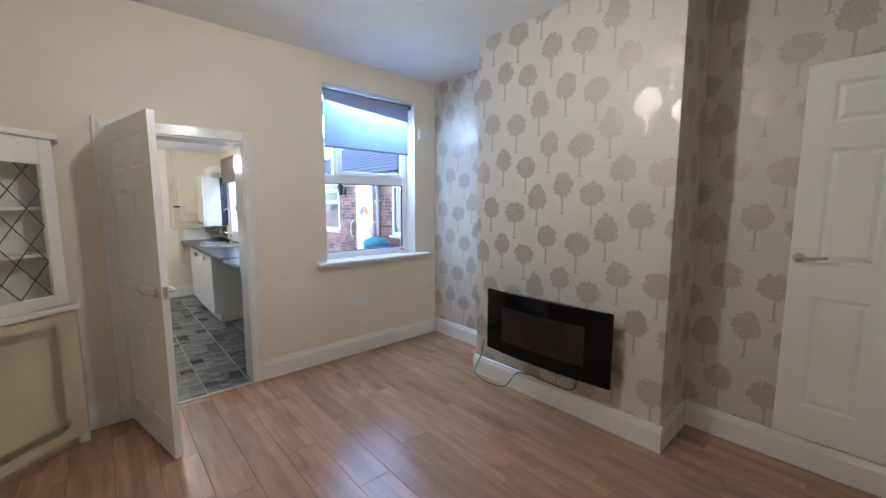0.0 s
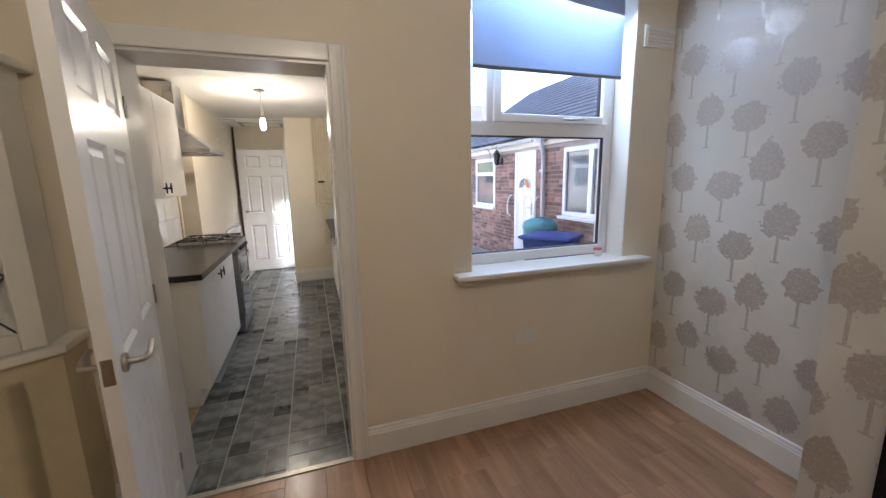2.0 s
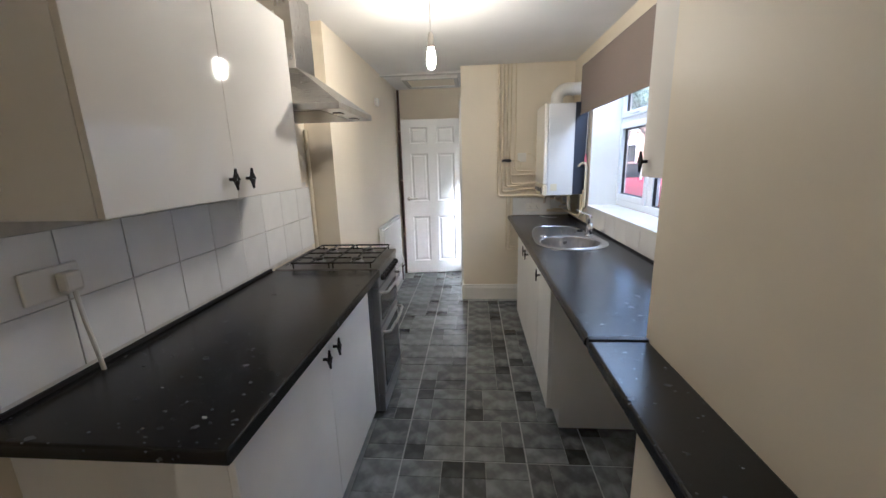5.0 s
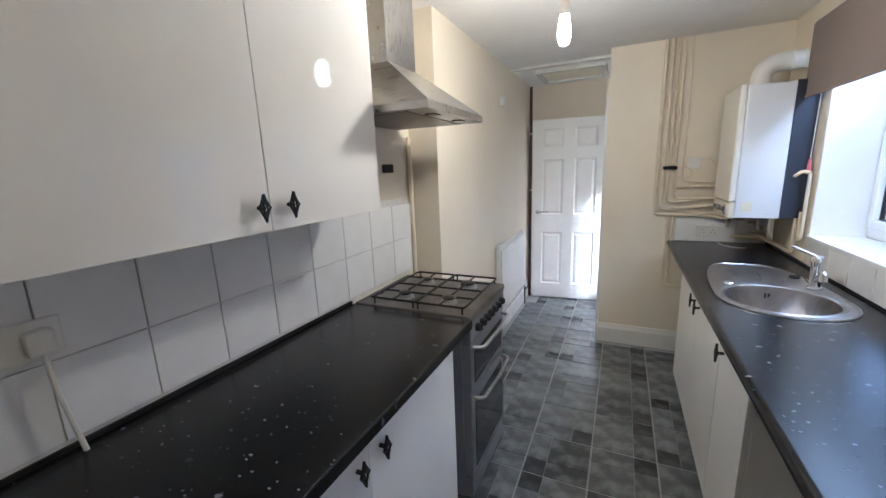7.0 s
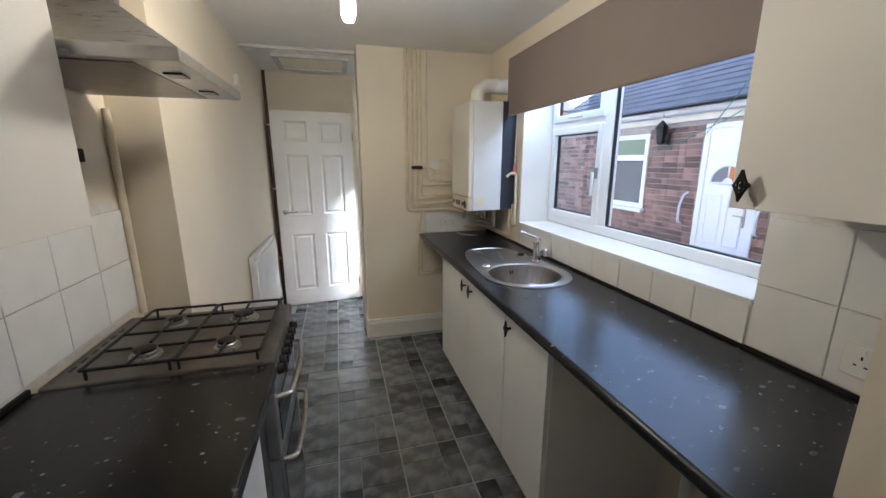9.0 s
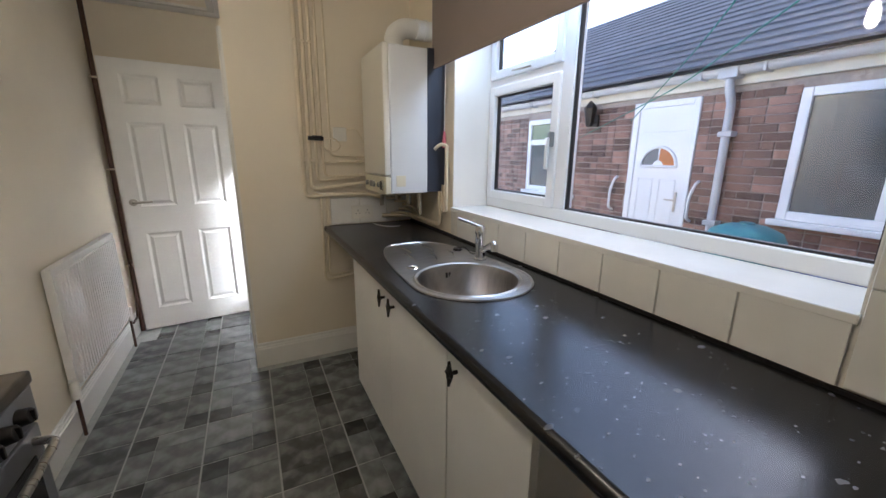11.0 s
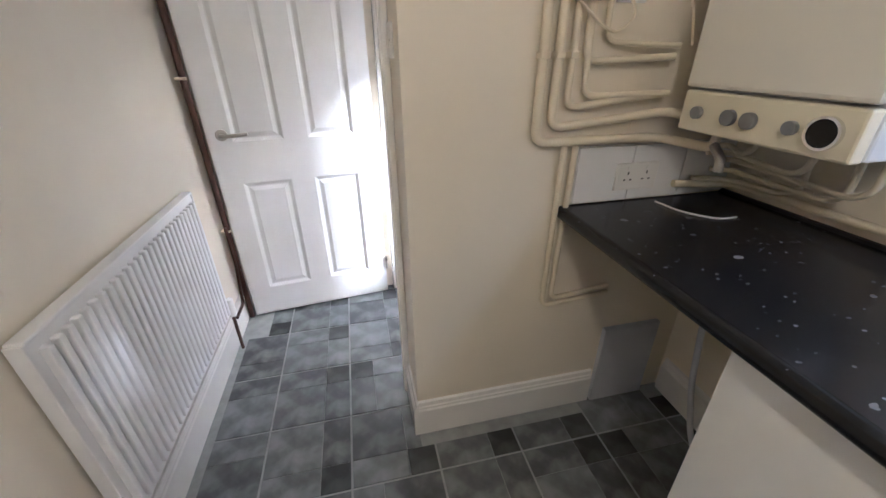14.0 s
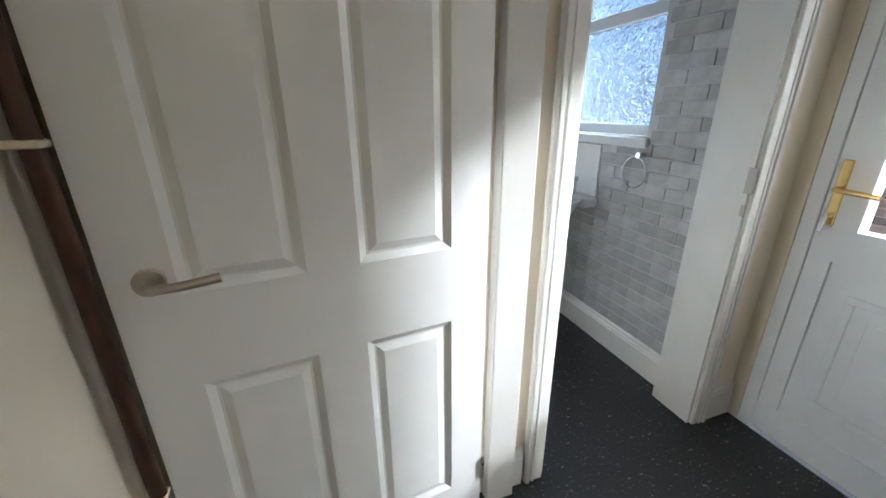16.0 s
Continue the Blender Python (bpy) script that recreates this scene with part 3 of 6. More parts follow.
def door_frame(name, axis_y, x0, x1, h, depth0, depth1, label, arch_faces, w=0.075):
    """Lining and architraves round a doorway that lies across y."""
    t = thing(name, label, "door frame", kind="structure")
    part("lining", boxes((x0, depth0, 0, x0 + 0.022, depth1, h), (x1 - 0.022, depth0, 0, x1, depth1, h), (x0 + 0.022, depth0, h - 0.022, x1 - 0.022, depth1, h)), M_GLOSS, t)
    for face, s in arch_faces:
        a, b = (face, face + s * 0.02)
        lo, hi = min(a, b), max(a, b)
        for xa, xb in ((x0 - w + 0.01, x0 + 0.01), (x1 - 0.01, x1 + w - 0.01)):
            bm = box(xa, lo, 0, xb, hi, h + w - 0.01, 0.005)
            out0, out1 = (lo - 0.007, lo + 0.004) if s < 0 else (hi - 0.004, hi + 0.007)
            outer = xa < x0
            box(xa + 0.004 if outer else xb - 0.022, out0, 0, xa + 0.022 if outer else xb - 0.004, out1, h + w - 0.016, 0.004, bm=bm)
            box(xa + 0.030 if outer else xb - 0.040, out0 + 0.003, 0, xa + 0.040 if outer else xb - 0.030, out1 - 0.001, h + w - 0.045, 0.002, bm=bm)
            part("architrave", bm, M_GLOSS, t)
        part("architrave", box(x0 + 0.0105, lo, h - 0.01, x1 - 0.0105, hi, h + w - 0.01, 0.005), M_GLOSS, t)
    return t


door_frame("door_frame_kitchen", N0, DX0, DX1, 1.99, N0 - 0.004, N1 + 0.004, "white gloss door lining and moulded architrave", ((N0 - 0.001, -1), (N1 + 0.001, 1)))
door_frame("door_frame_toilet", 8.42, 1.29, 2.06, 2.0, 8.415, 8.60, "white gloss toilet door lining and architrave", ((8.419, -1),))
post = box(1.024, 7.522, 0, 1.0455, 7.603, 2.08, 0.005)
box(1.017, 7.528, 0, 1.026, 7.546, 2.075, 0.003, bm=post)
box(1.019, 7.556, 0, 1.026, 7.566, 2.075, 0.002, bm=post)
structure("pier_architrave", post, M_GLOSS, "white gloss moulded architrave on the wall end", "trim")
structure("pier_post", box(1.0475, 7.581, 0, 1.11, 7.603, 2.08, 0.006), M_GLOSS, "white gloss door post at the lobby opening", "trim")
structure("door_post", box(1.065, 8.375, 0, 1.165, 8.419, 2.05, 0.004), M_GLOSS, "white gloss door post", "trim")


def lever(parent, side, z, x, face, turn=1, mat_=None):
    """A lever handle on the face y = face of a door leaf; side: -1 or 1 along y; turn: the way along x that the lever points."""
    mt = mat_ or M_NICKEL
    h = part("handle", cyl((x, face, z), (x, face + side * 0.012, z), 0.026, 24, bevel=0.003), mt, parent, "satin nickel lever handle", True)
    bm = tube([(x, face + side * 0.01, z), (x, face + side * 0.05, z), (x + turn * 0.05, face + side * 0.056, z + 0.002), (x + turn * 0.115, face + side * 0.052, z + 0.010)], 0.0085, 0.02, 10)
    part("lever", bm, mt, h, "", True)
    return h


def panel_leaf(t, w, h, thick=0.036, rows=((0.185, 0.80), (0.985, 1.56), (1.68, 1.87)), stile=0.108, mid=0.105, mt=None):
    """A six panel leaf in its own space: x from 0 to w, y from 0 to -thick, z from 0 to h. The mouldings are real on both faces."""
    mt = mt or M_DOOR
    pw = (w - 2 * stile - mid) / 2
    cols = ((stile, stile + pw), (stile + pw + mid, w - stile))
    bm = bmesh.new()
    zs = [0.0] + [v for r in rows for v in r] + [h]
    for a, b in ((0, stile), (stile + pw, stile + pw + mid), (w - stile, w)):
        box(a, -thick, 0, b, 0, h, bm=bm)
    for a, b in zip(zs[0::2], zs[1::2]):
        for c in cols:
            box(c[0], -thick, a, c[1], 0, b, bm=bm)
    leaf = part("leaf", bm, mt, t)
    for c in cols:
        for r in rows:
            p = bmesh.new()
            for s in (0, 1):
                # a sloping moulding down to a groove and a raised field
                rings = []
                for inset, depth in ((0.0, 0.0), (0.016, 0.009), (0.022, 0.009), (0.040, 0.003)):
                    y = -depth if s == 0 else -thick + depth
                    rings.append([p.verts.new(v) for v in ((c[0] + inset, y, r[0] + inset), (c[1] - inset, y, r[0] + inset), (c[1] - inset, y, r[1] - inset), (c[0] + inset, y, r[1] - inset))])
                for u, v in zip(rings, rings[1:]):
                    for k in range(4):
                        p.faces.new((u[k], u[(k + 1) % 4], v[(k + 1) % 4], v[k]))
                p.faces.new(rings[-1])
            bmesh.ops.recalc_face_normals(p, faces=p.faces)
            part("panel", p, mt, leaf)
    return leaf


def hinge(parent, x, y, z):
    part("hinge", cyl((x, y, z - 0.04), (x, y, z + 0.04), 0.006, 10), M_NICKEL, parent, "steel hinge", True)


# kitchen door, open into the dining room; its face that shows the lock edge looks east
ang = math.degrees(math.atan2(2.43 - 3.195, 0.826 - 0.662))
door = thing("door_1", "white six panel kitchen door standing open", "door", kind="structure", at=pose(0.662, 3.195, 0.008, 0, 0, ang))
panel_leaf(door, 0.765, 1.985, rows=((0.185, 0.80), (0.985, 1.57), (1.69, 1.89)))
for s, f in ((1, 0.0), (-1, -0.036)):
    lever(door, s, 0.985, 0.700, f, -1)
part("latch_plate", box(0.765, -0.030, 0.955, 0.767, -0.006, 1.025), M_NICKEL, door, "steel latch plate")
for z in (0.2, 1.0, 1.75):
    hinge(door, -0.004, 0.004, z)

# cupboard door in the chimney alcove, above the skirting
cup = thing("door_2", "white six panel cupboard door with lever handle", "door", kind="structure", at=pose(3.428, -0.632, 0.180, 0, 0, 90))
panel_leaf(cup, 0.757, 2.04, rows=((0.185, 0.81), (1.0, 1.60), (1.73, 1.935)))
lever(cup, 1, 1.02, 0.72, 0.0, -1)

# toilet door folded back against the lobby wall
lob = thing("door_3", "white six panel toilet door folded back on the wall", "door", kind="structure", at=pose(1.026, 8.356, 0.010, 0, 0, 180 + 6.4))
panel_leaf(lob, 0.765, 1.98, rows=((0.165, 0.765), (0.965, 1.565), (1.685, 1.885)), stile=0.104, mid=0.112)
part("handle", cyl((0.70, 0.0, 1.0), (0.70, 0.012, 1.0), 0.026, 24, bevel=0.003), M_NICKEL, lob, "satin nickel lever handle", True)
part("lever", tube([(0.70, 0.01, 1.0), (0.70, 0.05, 1.0), (0.65, 0.056, 1.002), (0.585, 0.052, 1.006)], 0.0085, 0.02, 10), M_NICKEL, lob, "", True)
for z in (0.2, 1.75):
    hinge(lob, -0.004, 0.004, z)


def window_frame(name, label, plane, lo, hi, z0, z1, axis, mull=(), transoms=(), thick=0.06, w=0.06, sashes=(), frost=None, gasket=()):
    """A plastic window in the plane x = plane or y = plane; mull: places of upright bars; transoms: (from, to, height); sashes: opening lights (from, to, z0, z1)."""
    t = thing(name, label, "window", kind="structure")

    def b(a0, a1, za, zb, d0=0.0, d1=thick, bevel=0.006):
        return box(plane + d0, a0, za, plane + d1, a1, zb, bevel) if axis == 'x' else box(a0, plane + d0, za, a1, plane + d1, zb, bevel)
    fr = [b(lo, lo + w, z0, z1), b(hi - w, hi, z0, z1), b(lo + w - 0.002, hi - w + 0.002, z0, z0 + w), b(lo + w - 0.002, hi - w + 0.002, z1 - w, z1)]
    for k in fr:
        part("window_frame", k, M_UPVC, t)
    for m0, m1 in mull:
        part("mullion", b(m0, m1, z0 + w - 0.002, z1 - w + 0.002, 0.001, thick - 0.001), M_UPVC, t)
    for a0, a1, za, zb in transoms:
        part("transom", b(a0, a1, za, zb, 0.002, thick - 0.002), M_UPVC, t)
    for a0, a1, za, zb in sashes:
        s = 0.047
        for q in (b(a0, a0 + s, za, zb, -0.012, 0.03), b(a1 - s, a1, za, zb, -0.012, 0.03), b(a0 + s - 0.002, a1 - s + 0.002, za, za + s, -0.011, 0.029), b(a0 + s - 0.002, a1 - s + 0.002, zb - s, zb, -0.011, 0.029)):
            part("sash", q, M_UPVC, t)
    for a0, a1, za, zb in gasket:             # black rubber seals round the panes
        for q in (b(a0, a0 + 0.007, za, zb, 0.012, 0.034, 0), b(a1 - 0.007, a1, za, zb, 0.012, 0.034, 0), b(a0 + 0.007, a1 - 0.007, za, za + 0.007, 0.012, 0.034, 0), b(a0 + 0.007, a1 - 0.007, zb - 0.007, zb, 0.012, 0.034, 0)):
            part("seal", q, M_CABLE, t, "black rubber seal")
    g = part("pane", b(lo + w * 0.5, hi - w * 0.5, z0 + w * 0.5, z1 - w * 0.5, 0.022, 0.028, 0.0), frost or M_GLASS, t)
    g.visible_shadow = False
    return t


# dining window
win = window_frame("window_1", "white plastic window with top opening light", 3.345, WX0 + 0.002, WX1 - 0.002, WZ0 + 0.002, WZ1 - 0.002, 'y', mull=(), transoms=((WX0 + 0.06, WX1 - 0.06, 1.70, 1.78),),
                   sashes=((WX0 + 0.20, WX1 - 0.05, 1.775, 2.53),), gasket=((WX0 + 0.062, WX1 - 0.062, WZ0 + 0.062, 1.70), (WX0 + 0.248, WX1 - 0.098, 1.823, 2.48)))
part("mullion", box(WX0 + 0.16, 3.347, 1.77, WX0 + 0.22, 3.403, WZ1 - 0.06, 0.005), M_UPVC, win)
part("stay", tube([(2.78, 3.335, 1.80), (2.83, 3.32, 1.795), (2.92, 3.325, 1.802)], 0.006, 0.01), M_NICKEL, win, "metal window stay", True)
structure("window_sill", box(2.01, 3.11, WZ0 - 0.03, 3.31, 3.345, WZ0, 0.008), M_GLOSS, "white painted window board", "window sill")
structure("window_reveal", boxes((WX0, N0 + 0.002, WZ0, WX0 + 0.004, 3.345, WZ1), (WX1 - 0.004, N0 + 0.002, WZ0, WX1, 3.345, WZ1), (WX0 + 0.004, N0 + 0.002, WZ1 - 0.004, WX1 - 0.004, 3.345, WZ1)), M_GLOSS, "white painted window reveal", "trim")
pot = thing("small_pot", "small white and pink pot on the window board", "pot", at=pose(3.03, 3.275, WZ0))
part("body", lathe([(0.0, 0.0), (0.019, 0.0), (0.022, 0.004), (0.024, 0.038), (0.021, 0.040), (0.0, 0.040)], 20), M_PLASTIC, pot, "", True)
part("lid", lathe([(0.0, 0.040), (0.025, 0.040), (0.026, 0.052), (0.023, 0.055), (0.0, 0.055)], 20), M_PINK, pot, "pale pink lid", True)
blind = thing("roller_blind", "half lowered pale grey roller blind in the dining window", "blind")
M_DBLIND = mat("pale_blind_cloth", (0.52, 0.53, 0.57), 0.8, vary=0.04, scale=30, bump=0.1, bump_scale=400)
part("roller", cyl((WX0 + 0.01, 3.265, WZ1 - 0.05), (WX1 - 0.012, 3.265, WZ1 - 0.05), 0.024), M_GREYKN, blind, "dark roller tube", True)
M_DBLIND.node_tree.nodes["Principled BSDF"].inputs["Transmission Weight"].default_value = 0.0
cl = part("blind_cloth", box(WX0 + 0.03, 3.240, 2.035, WX1 - 0.06, 3.2425, WZ1 - 0.05), M_DBLIND, blind, "pale grey cloth glowing with daylight")
part("bottom_bar", box(WX0 + 0.03, 3.234, 2.02, WX1 - 0.06, 3.248, 2.037, 0.003), M_GREYKN, blind, "dark bottom bar")
# cloth lets some daylight through
nt = M_DBLIND.node_tree
tl = nt.nodes.new("ShaderNodeBsdfTranslucent")
tl.inputs[0].default_value = (0.42, 0.50, 0.64, 1)
ms = nt.nodes.new("ShaderNodeMixShader")
ms.inputs[0].default_value = 0.5
nt.links.new(nt.nodes["Principled BSDF"].outputs[0], ms.inputs[1])
nt.links.new(tl.outputs[0], ms.inputs[2])
nt.links.new(ms.outputs[0], nt.nodes["Material Output"].inputs[0])

# kitchen window
kw = window_frame("window_2", "white plastic kitchen window with fixed and opening lights", 2.36, KY0 + 0.002, KY1 + 0.04, KZ0 + 0.002, KZ1 - 0.002, 'x', mull=((6.06, 6.132),), transoms=((6.13, KY1 + 0.0, 1.715, 1.775),), w=0.055, gasket=((KY0 + 0.057, 6.06, KZ0 + 0.057, KZ1 - 0.057), (6.172, 6.63, 1.177, 1.683), (6.172, 6.63, 1.812, 2.13)),
                  sashes=((6.125, 6.677, 1.130, 1.730), (6.125, 6.677, 1.765, 2.17)))
part("window_handle", box(2.325, 6.136, 1.41, 2.349, 6.160, 1.475, 0.004), M_GREYKN, kw, "grey handle base")
part("window_lever", box(2.312, 6.139, 1.31, 2.326, 6.157, 1.45, 0.004), M_UPVC, kw)
part("stay", tube([(2.345, 6.33, 1.785), (2.33, 6.38, 1.78), (2.335, 6.46, 1.785)], 0.005, 0.01), M_NICKEL, kw, "metal window stay", True)
structure("kitchen_window_sill", box(KE - 0.012, KY0, KZ0 - 0.02, 2.36, KY1 + 0.0, KZ0 + 0.002, 0.003), M_TILE, "white tiled window sill", "window sill")
structure("kitchen_window_reveal", boxes((KE + 0.002, KY1 - 0.004, KZ0, 2.36, KY1, KZ1), (KE + 0.002, KY0, KZ0, 2.36, KY0 + 0.004, KZ1)), M_GLOSS, "white painted window reveal", "trim")
kb = thing("kitchen_blind", "taupe roller blind across the kitchen window", "blind")
part("roller", cyl((2.085, 5.02, 2.195), (2.085, 6.825, 2.195), 0.022), M_ROLLER, kb, "", True)
part("blind_cloth", box(2.060, 5.03, 1.834, 2.0625, 6.82, 2.20), M_ROLLER, kb, "taupe cloth")
part("bottom_bar", box(2.055, 5.03, 1.822, 2.067, 6.82, 1.838, 0.003), M_ROLLER, kb)
part("bracket", box(2.07, 6.825, 2.16, KE, 6.835, 2.225), M_PLASTIC, kb, "white plastic bracket")

# back door
bd = thing("door_4", "white plastic half glazed back door", "door", kind="structure")
for q in ((2.27, 8.315, 0, 2.34, 8.364, 2.08), (2.27, 7.617, 0, 2.34, 7.66, 2.08), (2.27, 7.66, 2.02, 2.34, 8.315, 2.08)):
    part("door_jamb", box(*q, 0.004), M_UPVC, bd)
bm = bmesh.new()
for q in ((8.245, 8.313, 0.02, 2.018), (7.662, 7.73, 0.02, 2.018), (7.73, 8.245, 0.02, 0.145), (7.73, 8.245, 0.79, 0.905), (7.73, 8.245, 1.98, 2.018), (8.205, 8.245, 0.905, 1.98), (7.73, 7.80, 0.905, 1.98)):
    box(2.275, q[0], q[2], 2.335, q[1], q[3], bm=bm)
leaf = part("leaf", bm, M_UPVC, bd)
part("panel", box(2.288, 7.731, 0.146, 2.320, 8.244, 0.789), M_UPVC, bd)
part("panel_field", box(2.281, 7.87, 0.305, 2.289, 8.105, 0.623, 0.006), M_UPVC, bd)
part("panel_moulding", boxes((2.278, 7.80, 0.235, 2.289, 8.175, 0.263), (2.278, 7.80, 0.665, 2.289, 8.175, 0.693), (2.278, 7.80, 0.263, 2.289, 7.828, 0.665), (2.278, 8.147, 0.263, 2.289, 8.175, 0.665), bevel=0.005), M_UPVC, bd)
gl = part("pane", box(2.300, 7.801, 0.906, 2.306, 8.204, 1.979), M_GLASS, bd, "clear glass")
gl.visible_shadow = False
hp = part("handle_plate", box(2.267, 8.270, 0.91, 2.276, 8.300, 1.13, 0.004), M_BRASS, bd, "polished brass handle plate")
part("handle", tube([(2.268, 8.285, 1.035), (2.235, 8.285, 1.035), (2.228, 8.245, 1.035), (2.230, 8.165, 1.03)], 0.009, 0.015), M_BRASS, hp, "brass lever", True)
part("key", boxes((2.245, 8.283, 0.945, 2.268, 8.287, 0.955), (2.240, 8.281, 0.905, 2.243, 8.289, 0.945), (2.246, 8.287, 0.89, 2.249, 8.297, 0.935)), M_CHROME, hp, "bunch of keys in the lock")

# toilet window
window_frame("window_3", "white plastic toilet window with obscure glass", 2.20, 8.962, 9.758, 1.165, 1.978, 'x', transoms=((9.01, 9.71, 1.69, 1.75),), w=0.05, frost=M_FROST)
structure("toilet_sill", box(2.095, 8.94, 1.115, 2.20, 9.78, 1.162, 0.008), M_UPVC, "white plastic window sill", "window sill")

# ---- dining room things ----
fire = thing("electric_fire", "black curved glass wall mounted electric fire", "fireplace", at=pose(2.98, 1.348, 0.335))
bm = bmesh.new()
steps = 14
outer = []
for i in range(steps + 1):
    y = -0.508 + 1.016 * i / steps
    bow = 0.035 * (1 - (y / 0.508) ** 2)
    outer.append((-0.125 - bow, y))
ring = [[bm.verts.new((x, y, z)) for x, y in outer] for z in (0.0, 0.487)]
back = [[bm.verts.new((-0.110 - 0.035 * (1 - (y / 0.508) ** 2), y, z)) for x, y in outer] for z in (0.0, 0.487)]
for i in range(steps):
    bm.faces.new((ring[0][i], ring[0][i + 1], ring[1][i + 1], ring[1][i]))
    bm.faces.new((back[0][i + 1], back[0][i], back[1][i], back[1][i + 1]))
    bm.faces.new((ring[1][i], ring[1][i + 1], back[1][i + 1], back[1][i]))
    bm.faces.new((ring[0][i + 1], ring[0][i], back[0][i], back[0][i + 1]))
for k in (0, steps):
    bm.faces.new((ring[0][k], ring[1][k], back[1][k], back[0][k]))
bmesh.ops.recalc_face_normals(bm, faces=bm.faces)
part("glass_front", bm, M_BLACKGL, fire, "bowed black glass front", True)
part("case", box(-0.109, -0.44, 0.03, 0.0, 0.44, 0.455, 0.006), M_IRON, fire, "black steel case")
bm = bmesh.new()
vs = []
for z in (0.10, 0.37):
    vs.append([bm.verts.new((-0.1275 - 0.035 * (1 - (y / 0.508) ** 2), y, z)) for y in np.linspace(-0.34, 0.34, 13)])
for i in range(12):
    bm.faces.new((vs[0][i], vs[0][i + 1], vs[1][i + 1], vs[1][i]))
bmesh.ops.solidify(bm, geom=bm.faces[:], thickness=0.002)
part("flame_window", bm, M_FIREIN, fire, "dark flame window")

cable = tube([(2.955, 1.98, 0.34), (2.955, 2.01, 0.18), (2.93, 2.08, 0.02), (2.90, 1.99, 0.008), (2.88, 1.86, 0.008), (2.90, 1.70, 0.02), (2.95, 1.62, 0.165), (2.955, 1.52, 0.175)], 0.0045, 0.05, 8)
tagged(make("power_cable", cable, M_CABLE, smooth=True), "black power cable trailing from the fire", "cable")
cable = tube([(2.965, 1.52, 0.178), (2.96, 1.38, 0.172), (2.955, 1.20, 0.175), (2.95, 1.12, 0.20), (2.945, 1.10, 0.36)], 0.0045, 0.04, 8)
tagged(make("power_cable", cable, M_CABLE, smooth=True), "black power cable on the skirting top", "cable")


def wall_plate(name, label, w, h, m, holes=0, rocker=False, category="socket", bars=0):
    """A white plate in its own space: face towards -y, centred on the origin."""
    t = thing(name, label, category, at=m)
    part("plate", box(-w / 2, -0.009, -h / 2, w / 2, 0, h / 2, 0.004), M_PLASTIC, t)
    for k in range(holes):
        cx = (k - (holes - 1) / 2) * 0.065
        for dx, dz, ww, hh in ((0, 0.012, .004, .009), (-0.011, -0.009, .007, .004), (0.011, -0.009, .007, .004)):
            part("pin_hole", box(cx + dx - ww / 2, -0.0098, dz - hh / 2, cx + dx + ww / 2, -0.0085, dz + hh / 2), M_IRON, t, "dark socket hole")
        part("switch", box(cx - 0.006, -0.012, 0.022, cx + 0.006, -0.008, 0.036, 0.001), M_PLASTIC, t)
    if rocker:
        part("rocker", box(-0.010, -0.013, -0.018, 0.010, -0.008, 0.018, 0.002), M_PLASTIC, t)
        for s in (-1, 1):
            part("screw", cyl((s * 0.03, -0.0105, 0), (s * 0.03, -0.008, 0), 0.003, 10), M_NICKEL, t)
    return t


wall_plate("wall_socket", "white blanked double socket on a cream wall", 0.15, 0.09, pose(2.468, N0, 0.532), 0)
vent = thing("air_vent", "pale plastic louvred air vent high on the wall", "vent", at=pose(3.325, N0, 2.255))
part("frame", box(-0.115, -0.012, -0.06, 0.115, 0, 0.06, 0.004), M_PLASTIC, vent)
for k in range(5):
    part("slat", moved(box(-0.10, -0.004, -0.006, 0.10, 0.004, 0.006), pose(0, -0.013, -0.04 + k * 0.02, 35)), M_PLASTIC, vent)

# corner display cupboard
cc = thing("corner_cupboard", "old cream and white corner cupboard with leaded glass door", "cupboard")
P, Q = Vector((0.41, 3.035, 0)), Vector((-0.44, 2.385, 0))
along = (Q - P).normalized()
front = Matrix.Translation(P) @ Matrix(((along.x, along.y, 0, 0), (along.y, -along.x, 0, 0), (0, 0, 1, 0), (0, 0, 0, 1)))
L = (Q - P).length
part("base_body", extrude_outline([(0.41, 3.035), (0.41, 3.195), (-0.445, 3.195), (-0.445, 2.385), (-0.44, 2.385)], 0.06, 0.86), M_CREAMCAB, cc, "aged cream painted base")
part("plinth", extrude_outline([(0.36, 3.06), (0.36, 3.19), (-0.44, 3.19), (-0.44, 2.45)], 0.0, 0.062), M_CREAMCAB, cc)
part("foot", box(0.36, 3.02, 0.0, 0.415, 3.08, 0.06, 0.012), M_CREAMCAB, cc, "shaped bracket foot")
part("base_panel", moved(boxes((0.10, 0.0, 0.12, 0.16, 0.012, 0.80), (L - 0.16, 0.0, 0.12, L - 0.10, 0.012, 0.80), (0.16, 0.0, 0.74, L - 0.16, 0.012, 0.80), (0.16, 0.0, 0.12, L - 0.16, 0.012, 0.18), bevel=0.004), front), M_CREAMCAB, cc)
part("shelf_top", extrude_outline([(0.43, 3.02), (0.43, 3.195), (-0.445, 3.195), (-0.445, 2.36)], 0.86, 0.895, 0.008), M_CABW, cc, "white moulded ledge")
part("upper_back", extrude_outline([(0.36, 3.17), (0.36, 3.192), (-0.445, 3.192), (-0.445, 3.17)], 0.895, 1.86), M_CABW, cc)
part("upper_side", extrude_outline([(0.355, 3.035), (0.375, 3.035), (0.375, 3.169), (0.355, 3.169)], 0.895, 1.86), M_CABW, cc)
